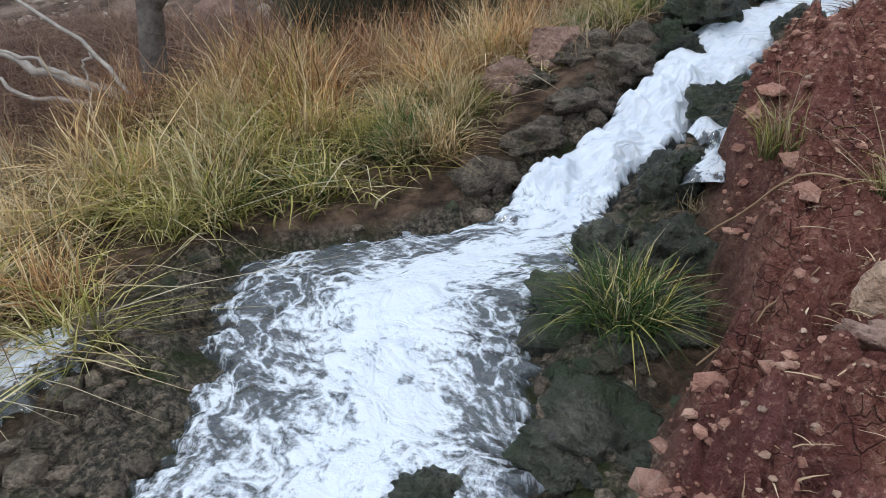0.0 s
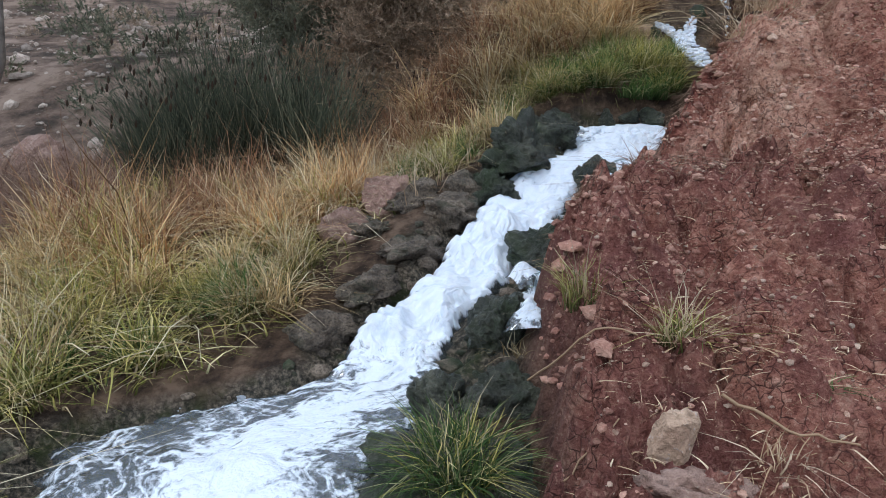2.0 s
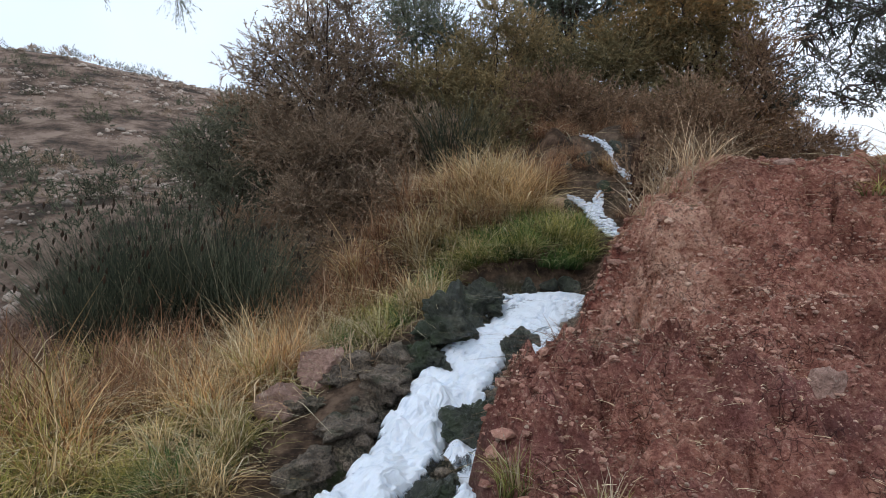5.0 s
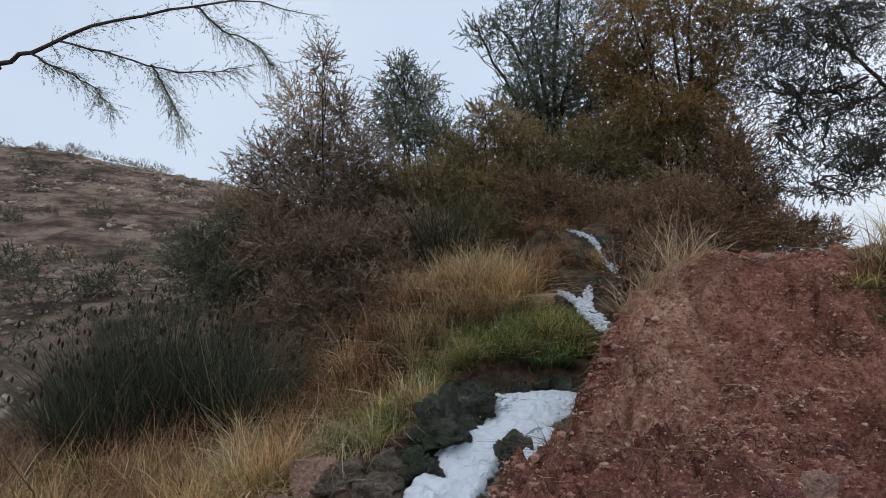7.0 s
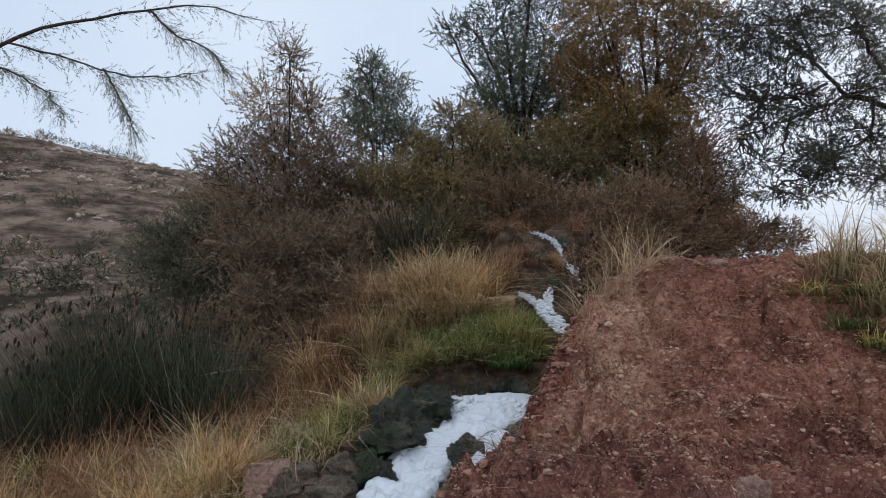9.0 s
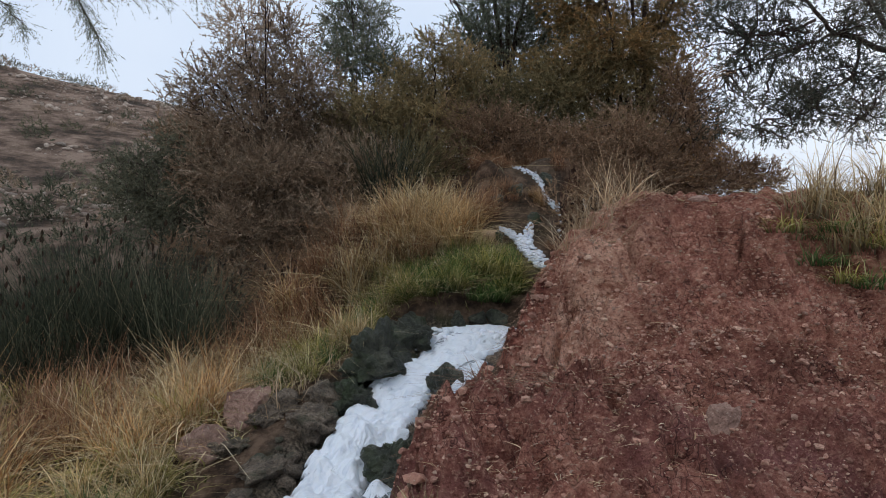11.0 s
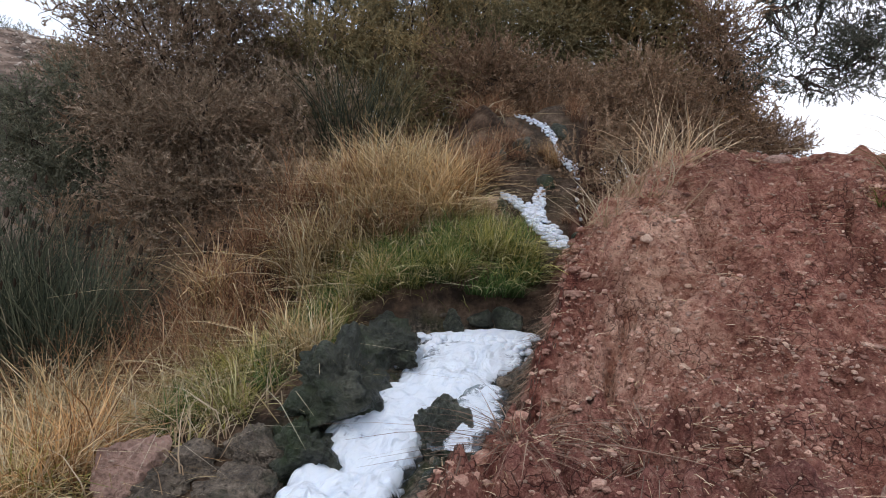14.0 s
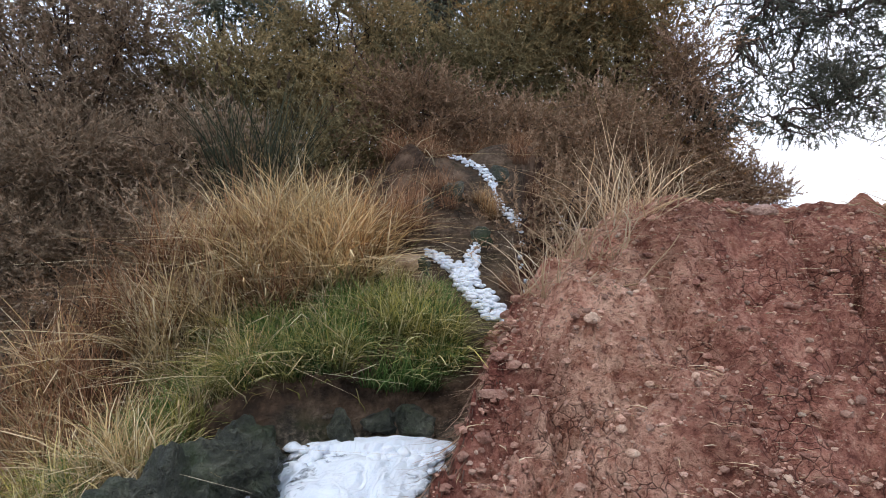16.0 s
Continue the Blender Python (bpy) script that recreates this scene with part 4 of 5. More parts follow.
def carpet(name, label, seed, count, area, material, height, lean, width, keep):
    """Low blades all over a stretch of ground."""
    r = np.random.default_rng(seed)
    x, y = r.uniform(area[0], area[1], count), r.uniform(area[2], area[3], count)
    z, b, wet = zones(x, y)
    ok = keep(x, y, b, wet, r)
    x, y = x[ok], y[ok]
    base = np.stack([x, y, ground_z(x, y) - 0.01], -1)
    n = len(x)
    v, q, uv = blades(r, base, height * r.uniform(0.4, 1.2, n), r.uniform(0, 6.28, n), lean * r.uniform(0.4, 1.6, n), width * r.uniform(0.6, 1.3, n), 3)
    return thing(name, label, "grass", kind="stuff", me=mesh_of(name, v, q, material, uv))


carpet("grass", "short yellow green grass between the clumps", 21, 6000, (-2.6, 0.9, 1.0, 5.4), LIME, 0.13, 1.0, 0.008, lambda x, y, b, w, r: (b < 0.15) & (x < np.interp(y, GRASS_Y, GRASS_X) + 0.05) & (x < np.interp(y, STREAM_Y, STREAM_X)) & (w < 0.35 + 0.2 * r.uniform(0, 1, len(x))))
carpet("dry_grass", "matted dry straw between the clumps", 22, 4200, (-2.8, 1.1, 1.0, 6.0), DRY, 0.24, 2.3, 0.0085, lambda x, y, b, w, r: (b < 0.1) & (x < np.interp(y, GRASS_Y, GRASS_X)) & (x < np.interp(y, STREAM_Y, STREAM_X)) & (w < 0.4))


def tuft(label, seed, x, y, material, n, radius, height, lean, name="grass_tuft", width=0.0045, turn=0.0, curl=None):
    return thing(name, label, "grass", me=clump_mesh(name, seed, material, n, radius, height, lean, width, 0, curl), m=at_ground(x, y, turn))


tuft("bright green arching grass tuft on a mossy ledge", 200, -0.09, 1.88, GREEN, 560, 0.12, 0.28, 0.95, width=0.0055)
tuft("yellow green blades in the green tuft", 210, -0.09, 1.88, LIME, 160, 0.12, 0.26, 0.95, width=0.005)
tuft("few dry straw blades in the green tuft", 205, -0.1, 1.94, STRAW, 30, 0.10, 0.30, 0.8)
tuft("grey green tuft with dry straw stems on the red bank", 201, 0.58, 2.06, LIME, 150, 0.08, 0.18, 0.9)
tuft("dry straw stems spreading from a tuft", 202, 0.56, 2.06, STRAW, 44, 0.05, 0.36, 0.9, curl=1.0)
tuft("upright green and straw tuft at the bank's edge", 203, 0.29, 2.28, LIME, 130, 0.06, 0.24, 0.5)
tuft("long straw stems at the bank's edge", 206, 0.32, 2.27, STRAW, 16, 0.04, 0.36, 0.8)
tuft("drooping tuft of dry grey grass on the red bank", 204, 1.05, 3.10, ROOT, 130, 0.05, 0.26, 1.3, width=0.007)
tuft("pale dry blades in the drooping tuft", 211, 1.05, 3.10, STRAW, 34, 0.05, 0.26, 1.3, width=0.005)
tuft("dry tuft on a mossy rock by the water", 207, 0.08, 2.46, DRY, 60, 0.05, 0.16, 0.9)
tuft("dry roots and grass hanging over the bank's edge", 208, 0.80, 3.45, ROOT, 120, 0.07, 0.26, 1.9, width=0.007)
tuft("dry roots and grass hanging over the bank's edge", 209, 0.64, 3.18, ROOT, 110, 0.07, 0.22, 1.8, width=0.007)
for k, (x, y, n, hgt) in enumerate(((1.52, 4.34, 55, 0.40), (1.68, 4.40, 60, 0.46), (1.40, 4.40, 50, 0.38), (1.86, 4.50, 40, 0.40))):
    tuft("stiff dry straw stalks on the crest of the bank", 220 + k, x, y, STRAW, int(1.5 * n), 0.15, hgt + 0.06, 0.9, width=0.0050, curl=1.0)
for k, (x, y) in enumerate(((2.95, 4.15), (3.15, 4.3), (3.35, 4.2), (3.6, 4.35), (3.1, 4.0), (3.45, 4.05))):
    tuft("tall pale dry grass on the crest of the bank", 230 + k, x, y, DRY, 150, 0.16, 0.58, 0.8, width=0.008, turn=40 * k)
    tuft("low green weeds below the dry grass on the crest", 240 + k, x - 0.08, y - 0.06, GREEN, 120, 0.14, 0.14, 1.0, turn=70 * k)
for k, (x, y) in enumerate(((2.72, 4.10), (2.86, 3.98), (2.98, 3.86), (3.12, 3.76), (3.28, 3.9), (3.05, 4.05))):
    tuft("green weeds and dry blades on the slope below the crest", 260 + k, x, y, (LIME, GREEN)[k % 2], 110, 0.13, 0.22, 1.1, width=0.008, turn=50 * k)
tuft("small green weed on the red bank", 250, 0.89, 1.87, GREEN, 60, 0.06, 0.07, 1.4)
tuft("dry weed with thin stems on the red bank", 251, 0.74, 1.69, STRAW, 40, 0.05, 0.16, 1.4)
carpet("straw_litter", "dry straw scattered over the red bank", 23, 22000, (0.1, 3.6, 0.9, 4.75), STRAW, 0.026, 2.8, 0.0058, lambda x, y, b, w, r: (b > 0.8) & (relief(x, y, 0.5, 3, 15) + 0.35 * smooth(3.4, 4.3, y) > r.uniform(-0.4, 0.5, len(x))))


carpet("dead_twigs", "grey brown dead twigs and stems under the bare tree", 24, 5200, (-5.0, -2.3, 1.9, 5.0), ROOT, 0.20, 1.6, 0.0055, lambda x, y, b, w, r: x < -2.3 - 0.5 * r.uniform(0, 1, len(x)))
carpet("thicket", "dark red brown tangle of dead stems under the bare tree", 28, 9000, (-5.2, -2.35, 2.7, 5.6), ROOT, 0.40, 1.3, 0.006, lambda x, y, b, w, r: x < -2.35 - 0.3 * r.uniform(0, 1, len(x)))
carpet("dry_stalks", "pale wiry dry stalks standing out of the grass", 25, 2600, (-1.7, 0.75, 3.3, 5.4), STRAW, 0.32, 1.1, 0.0045, lambda x, y, b, w, r: (b < 0.1) & (w < 0.2) & (x < np.interp(y, STREAM_Y, STREAM_X) - 0.5) & (relief(x, y, 0.4, 2, 41) > -0.1))
carpet("red_stalks", "dull red brown wiry stalks of dead weeds", 26, 3600, (-2.4, 0.3, 4.5, 6.0), RUST, 0.48, 0.9, 0.007, lambda x, y, b, w, r: (b < 0.1) & (x < 1.3 - 0.3 * y + r.normal(0, 0.2, len(x))))


def hanging_roots():
    """Roots and dry blades that hang over the lip of the bank."""
    r = np.random.default_rng(27)
    n = 1000
    y = r.uniform(2.9, 4.2, n)
    x = np.interp(y, EDGE_Y, EDGE_X) + r.uniform(0.02, 0.13, n)
    base = np.stack([x, y, ground_z(x, y) + 0.01], -1)
    v, q, uv = blades(r, base, -r.uniform(0.08, 0.24, n), r.normal(0, 0.5, n), r.uniform(0.4, 1.0, n), r.uniform(0.004, 0.007, n), 4)
    thing("hanging_roots", "dry roots hanging over the lip of the red bank", "roots", kind="stuff", me=mesh_of("hanging_roots", v, q, ROOT, uv))


hanging_roots()


# ---- rushes ----
def rush(x, y, seed, height, radius, n):
    r = np.random.default_rng(seed)
    root = thing("rush_clump", "dark green spiky rush clump with brown seed heads", "rush", "rushes behind the grass", m=at_ground(x, y))
    rr, a = radius * np.sqrt(r.uniform(0, 1, n)), r.uniform(0, 6.283, n)
    base = np.stack([rr * np.cos(a), rr * np.sin(a), np.full(n, -0.03)], -1)
    hh, le = height * r.uniform(0.6, 1.05, n), 0.45 * (0.15 + rr / radius) * r.uniform(0.2, 1.6, n)
    v, q, uv = blades(r, base, hh, a + r.normal(0, 0.4, n), le, np.full(n, 0.008), 4, 1.3)
    part("stem_tuft", mesh_of("stem_tuft", v, q, RUSH, uv), root)
    tops = v.reshape(n, -1, 3)[:, -1][r.uniform(0, 1, n) < 0.05]
    heads = [((t + [0, 0, -0.03], t + [0.004, 0, -0.005], t + [0.006, 0.003, 0.02]), (0.004, 0.011, 0.004)) for t in tops]
    v, q, uv = tubes(heads, 5)
    part("seed_head", mesh_of("seed_head", v, q, SEED), root, "dark brown seed heads")["kind"] = "stuff"


for x, y, seed, height, radius, n in ((-2.25, 4.65, 307, 0.85, 0.36, 620), (-2.6, 4.85, 308, 0.75, 0.30, 450), (-2.05, 5.15, 301, 1.3, 0.40, 900), (-1.45, 5.0, 302, 1.05, 0.32, 650), (-2.5, 5.25, 303, 1.25, 0.36, 800), (-1.75, 5.7, 304, 1.35, 0.38, 700), (0.1, 5.85, 306, 0.85, 0.22, 260)):
    rush(x, y, seed, height, radius, n)


# ---- shrubs and trees ----
def plumes(rng, clumps, base, count, length, leaves, leaf, width, hang):
    """Feathery shoots that fill soft clumps: slivers along short arching stems, each shoot of one tone."""
    out = []
    for cx, cy, cz, rx, rz, dense in clumps:
        n = int(count * dense * (rx * rx * rz / 0.06) ** 0.62)
        d = unit(rng.normal(0, 1, (n, 3)))
        k = (rng.uniform(0.12, 1.0, n) ** 0.5) * (1 + 0.42 * np.sin(3.1 * d[:, 0] + 5.0 * d[:, 2] + cx * 9) * np.cos(4.3 * d[:, 1] + cz * 7))
        pos = np.array([cx, cy, cz]) - base + d * k[:, None] * np.array([rx, 0.5 * (rx + rz), rz])
        way = unit(0.8 * d + rng.normal(0, 0.45, (n, 3)) + np.array([0, 0, 0.45 - hang]))
        long = length * rng.uniform(0.5, 1.4, n) * min(1.0, 0.45 + rz)
        s = rng.uniform(0.0, 1.0, (n, leaves))
        at = pos[:, None] + way[:, None] * ((s - 0.4) * long[:, None])[..., None]
        at[..., 2] -= 0.3 * hang * long[:, None] * s ** 2
        to = unit(way[:, None] + rng.normal(0, 0.6, (n, leaves, 3)))
        side = unit(np.cross(to, rng.normal(0, 1, (n, leaves, 3)))) * width * 0.5
        size = (leaf * rng.uniform(0.5, 1.4, (n, leaves)) * (1.15 - 0.5 * s))[..., None]
        # upper shoots of a clump lighter, lower darker: light from above in the tone
        tone = np.clip(rng.normal(0.5, 0.13) + rng.normal(0, 0.14, n) + 0.10 * d[:, 2], 0.02, 0.98)
        uv = np.stack([np.repeat(tone, leaves * 3), np.tile([0.0, 0.0, 1.0], n * leaves)], -1)
        out.append((np.stack([at - side, at + side, at + to * size], 2).reshape(-1, 3), np.arange(n * leaves * 3).reshape(-1, 3), uv))
    return joined(out)


def tamarisk(name, label, category, seed, x, y, clumps, foliage, count=680, length=0.25, leaves=28, leaf=0.030, width=0.0090, hang=0.15, thick=0.013, fork=0.35, stem=1, group=""):
    """Stems fan out of one foot into soft clumps of feathery shoots."""
    r = np.random.default_rng(seed)
    foot = np.array([x, y, float(ground_z(x, y)) - 0.05])
    root = thing(name, label, category, group, m=Matrix.Translation(foot))
    twigs = []
    heads = np.array([c[:3] for c in clumps]) - foot
    split = heads.mean(0) * np.array([0.5, 0.5, fork]) if stem == 1 else np.zeros(3)
    if stem == 1:
        pts, rad = limb([(0, 0, 0), split * 0.5 + r.normal(0, 0.05, 3), split], 2.0 * thick, 1.4 * thick, 10, 0.01, seed)
        part("trunk", mesh_of("trunk", *tubes([(pts, rad)], 8)[:2], BARK_DARK), root)
    for k, (head, c) in enumerate(zip(heads, clumps)):
        start = split + r.normal(0, 0.05, 3) * np.array([1, 1, 0])
        mid = start * 0.45 + head * 0.55 + np.array([*(0.22 * (start - head)[:2]), 0.10 * head[2]]) * r.uniform(0.2, 1.0)
        pts, rad = limb([start, mid, head, head + np.array([r.normal(0, 0.3) * c[3], r.normal(0, 0.3) * c[3], 0.8 * c[4]])], thick * r.uniform(0.7, 1.1), 0.002, 16, 0.010, seed + k)
        part("limb", mesh_of("limb", *tubes([(pts, rad)], 6)[:2], BARK_DARK), root)
        for _ in range(9):
            to = head + unit(r.normal(0, 1, 3)) * np.array([c[3], c[3], c[4]]) * r.uniform(0.7, 1.15)
            at = pts[r.integers(6, 14)]
            twigs.append(limb([at, (at + to) / 2 + r.normal(0, 0.05, 3), to], 0.006, 0.0015, 8, 0.012, r.integers(9999)))
    part("fine_twig", mesh_of("fine_twig", *tubes(twigs, 4)[:2], BARK_DARK), root)["kind"] = "stuff"
    v, q, uv = plumes(r, clumps, foot, count, length, leaves, leaf, width, hang)
    part("crown", mesh_of("crown", v, q, foliage, uv, False), root)
    return root


def limb(knots, thick, thin, n=14, wobble=0.012, seed=0):
    """A crooked, tapering line of points with radii."""
    k = np.linspace(0, 1, len(knots))
    s = np.linspace(0, 1, n)
    r = np.random.default_rng(seed)
    pts = np.stack([np.interp(s, k, [p[c] for p in knots]) for c in range(3)], -1)
    pts[1:-1] = (pts[:-2] + 2 * pts[1:-1] + pts[2:]) / 4 + r.normal(0, wobble, (n - 2, 3))
    return pts, np.linspace(thick, thin, n)


S = "shrubs behind the stream"
tamarisk("tamarisk_shrub", "reddish brown feathery tamarisk shrub with a slender open top", "shrub", 401, -0.85, 6.3,
         [(-1.03, 6.08, 3.88, 0.22, 0.27, 0.4), (-1.27, 6.26, 3.5, 0.34, 0.3, 0.5), (-0.91, 6.43, 3.52, 0.28, 0.34, 0.6), (-1.49, 6.12, 2.99, 0.37, 0.24, 0.55), (-1.81, 6.3, 2.86, 0.25, 0.14, 0.4),
          (-1.17, 6.48, 3.07, 0.41, 0.36, 0.9), (-0.7, 6.17, 2.95, 0.33, 0.37, 0.9), (-1.25, 6.34, 2.6, 0.58, 0.32, 1), (-0.61, 6.52, 2.5, 0.46, 0.38, 1), (-1.4, 6.3, 2.15, 0.5, 0.32, 1)], LEAF_BROWN, group=S)
tamarisk("tamarisk_shrub", "slender grey green tamarisk shrub top against the sky", "shrub", 402, -0.2, 6.9,
         [(-0.3, 6.68, 4.0, 0.2, 0.2, 0.6), (-0.44, 6.86, 3.79, 0.24, 0.24, 0.7), (-0.11, 7.03, 3.84, 0.26, 0.31, 0.7), (-0.34, 6.72, 3.39, 0.32, 0.3, 1), (0.03, 6.9, 3.34, 0.28, 0.31, 1)], LEAF_GREEN, group=S)
tamarisk("tamarisk_shrub", "olive feathery tamarisk shrub", "shrub", 403, 0.5, 6.6,
         [(0.54, 6.38, 3.39, 0.24, 0.22, 0.6), (0.28, 6.56, 3.08, 0.34, 0.28, 0.9), (0.85, 6.73, 3.24, 0.36, 0.36, 1), (-0.09, 6.42, 2.74, 0.49, 0.33, 1), (0.54, 6.6, 2.68, 0.58, 0.39, 1), (1.18, 6.78, 2.82, 0.55, 0.46, 1)], LEAF_OLIVE, group=S)
for seed, x, y, clumps, leafy, words in (
        (404, -0.9, 6.0, [(-0.95, 5.95, 2.1, 0.5, 0.3, 1.1), (-1.15, 5.95, 1.65, 0.45, 0.3, 1.1), (-0.7, 5.95, 1.6, 0.4, 0.3, 1.1)], 0, "dark brown feathery tamarisk shrub low over the undergrowth"),
        (405, -0.25, 6.1, [(-0.28, 6.1, 2.15, 0.58, 0.32, 1.1), (-0.3, 6.0, 1.7, 0.5, 0.32, 1.1), (0.1, 6.0, 1.6, 0.4, 0.3, 1.1)], 0, "dark brown feathery tamarisk shrub behind the dry grass"),
        (406, 0.45, 6.25, [(0.41, 6.25, 2.18, 0.6, 0.33, 1.1), (0.5, 6.1, 1.75, 0.5, 0.33, 1.1), (0.9, 6.2, 1.8, 0.4, 0.3, 1.1)], 1, "dark olive tamarisk shrub beside the upper cascade"),
        (415, 1.15, 6.2, [(1.08, 6.1, 2.5, 0.5, 0.32, 1.1), (1.35, 6.2, 2.15, 0.5, 0.35, 1.1), (1.7, 6.2, 2.35, 0.45, 0.35, 1.1)], 2, "dark brown tamarisk shrub above the upper cascade"),
        (413, 2.3, 6.2, [(2.1, 6.15, 2.2, 0.42, 0.35, 1.1), (2.6, 6.2, 2.15, 0.4, 0.33, 1.1), (2.35, 6.25, 2.5, 0.45, 0.3, 1.0), (2.95, 6.25, 2.1, 0.35, 0.3, 1.0), (3.05, 6.3, 2.5, 0.35, 0.36, 0.9), (3.05, 6.35, 2.95, 0.34, 0.4, 0.7), (3.35, 6.25, 2.1, 0.3, 0.25, 0.9)], 2, "dark brown tamarisk shrub behind the red bank")):
    tamarisk("tamarisk_shrub", words, "shrub", seed, x, y, clumps, (LEAF_BROWN, LEAF_OLIVE, LEAF_DULL)[leafy], group=S)
tamarisk("tamarisk_shrub", "low grey green shrub at the foot of the hill", "shrub", 407, -2.3, 6.95, [(-2.05, 6.78, 2.42, 0.34, 0.24, 0.6), (-2.45, 6.85, 2.3, 0.36, 0.2, 0.6), (-2.73, 6.96, 2.1, 0.34, 0.2, 0.6), (-2.3, 6.8, 1.95, 0.5, 0.3, 0.8), (-1.75, 6.8, 2.1, 0.4, 0.34, 0.8), (-2.0, 6.7, 1.7, 0.5, 0.3, 0.8)], LEAF_SAGE, group=S)
tamarisk("tamarisk_shrub", "dull red brown shrub at the foot of the hill", "shrub", 408, -1.75, 7.1, [(-1.83, 7.13, 2.6, 0.39, 0.30, 0.8), (-2.2, 7.2, 2.65, 0.35, 0.2, 0.6), (-1.6, 6.7, 2.2, 0.4, 0.3, 1.0)], LEAF_DULL, group=S)
for k, (x, y, z) in enumerate(((1.80, 5.60, 1.85), (1.72, 5.35, 1.72), (-1.05, 5.72, 1.15), (-0.55, 5.65, 1.25), (-1.55, 6.0, 1.35), (-0.05, 5.72, 1.3), (2.0, 5.8, 1.95))):
    tamarisk("low_shrub", "low red brown twiggy shrub behind the dry grass", "shrub", 420 + k, x, y, [(x - 0.2, y, z, 0.3, 0.25, 0.7), (x + 0.2, y + 0.05, z + 0.05, 0.3, 0.28, 0.7)], LEAF_DULL, 420, thick=0.006, group=S)
for seed, x, leafy, clumps in (
        (430, -1.5, 0, [(-1.9, 7.9, 2.2, 0.5, 0.45, 0.9), (-1.3, 8.0, 2.5, 0.55, 0.5, 0.9), (-1.5, 7.9, 1.8, 0.6, 0.45, 0.9)]),
        (431, -0.4, 1, [(-0.65, 7.9, 2.7, 0.55, 0.5, 0.9), (-0.1, 8.0, 2.8, 0.55, 0.5, 0.9), (-0.4, 7.9, 2.1, 0.65, 0.5, 0.9)]),
        (432, 0.8, 1, [(0.45, 8.0, 2.9, 0.55, 0.5, 0.9), (1.0, 8.0, 3.2, 0.55, 0.55, 0.9), (0.7, 7.9, 2.2, 0.65, 0.5, 0.9), (1.6, 8.0, 2.6, 0.6, 0.6, 0.9)])):
    tamarisk("tamarisk_shrub", ("brown", "dull olive")[leafy] + " tamarisk shrub in the row behind", "shrub", seed, x, 8.0, clumps, (LEAF_BROWN, LEAF_OLIVE)[leafy], 300, width=0.013, leaf=0.042, group=S)
tamarisk("tamarisk_tree", "large tamarisk tree with rust and olive foliage behind the bank", "tree", 410, 2.75, 7.0,
         [(2.16, 6.68, 4.5, 0.56, 0.43, 0.5), (2.81, 6.86, 4.7, 0.59, 0.52, 0.55), (2.15, 7.03, 4.06, 0.47, 0.4, 0.9), (2.43, 6.72, 3.5, 0.61, 0.32, 1.1), (2.01, 6.9, 3.3, 0.51, 0.31, 1.1), (3.06, 7.08, 3.95, 0.52, 0.53, 0.8),
          (3.15, 7.12, 3.16, 0.45, 0.52, 0.8), (3.25, 6.68, 2.42, 0.36, 0.36, 0.9), (3.0, 6.5, 2.2, 0.4, 0.3, 1.0), (2.51, 6.86, 5.4, 1.06, 0.57, 0.7), (3.45, 7.03, 4.58, 0.54, 0.47, 0.5)], LEAF_RUST, 560, thick=0.03, hang=0.35, leaf=0.036, width=0.0115)
tamarisk("tamarisk_shrub", "olive brown tamarisk shrub under the large tree", "shrub", 409, 2.2, 6.9,
         [(1.76, 6.77, 3.03, 0.56, 0.41, 1.1), (2.48, 6.94, 2.97, 0.65, 0.43, 1.1), (2.67, 6.81, 2.51, 0.6, 0.38, 1.1), (2.05, 6.99, 2.51, 0.57, 0.37, 1.1)], LEAF_OLIVE, group=S)
tamarisk("tamarisk_tree", "dark green tamarisk tree behind the shrubs", "tree", 411, 1.6, 7.7,
         [(0.9, 7.38, 4.65, 0.49, 0.31, 0.32), (0.57, 7.56, 4.77, 0.27, 0.16, 0.35), (1.21, 7.73, 5.03, 0.52, 0.44, 0.32), (1.26, 7.42, 4.23, 0.46, 0.39, 0.8), (1.73, 7.6, 4.63, 0.58, 0.48, 0.55),
          (2.0, 7.78, 4.1, 0.58, 0.44, 1), (1.09, 7.47, 3.84, 0.38, 0.34, 1), (1.62, 7.64, 5.67, 0.91, 0.61, 0.7), (1.58, 7.82, 3.69, 0.5, 0.39, 1)], LEAF_GREEN, 430, thick=0.03, leaf=0.036, width=0.0105)


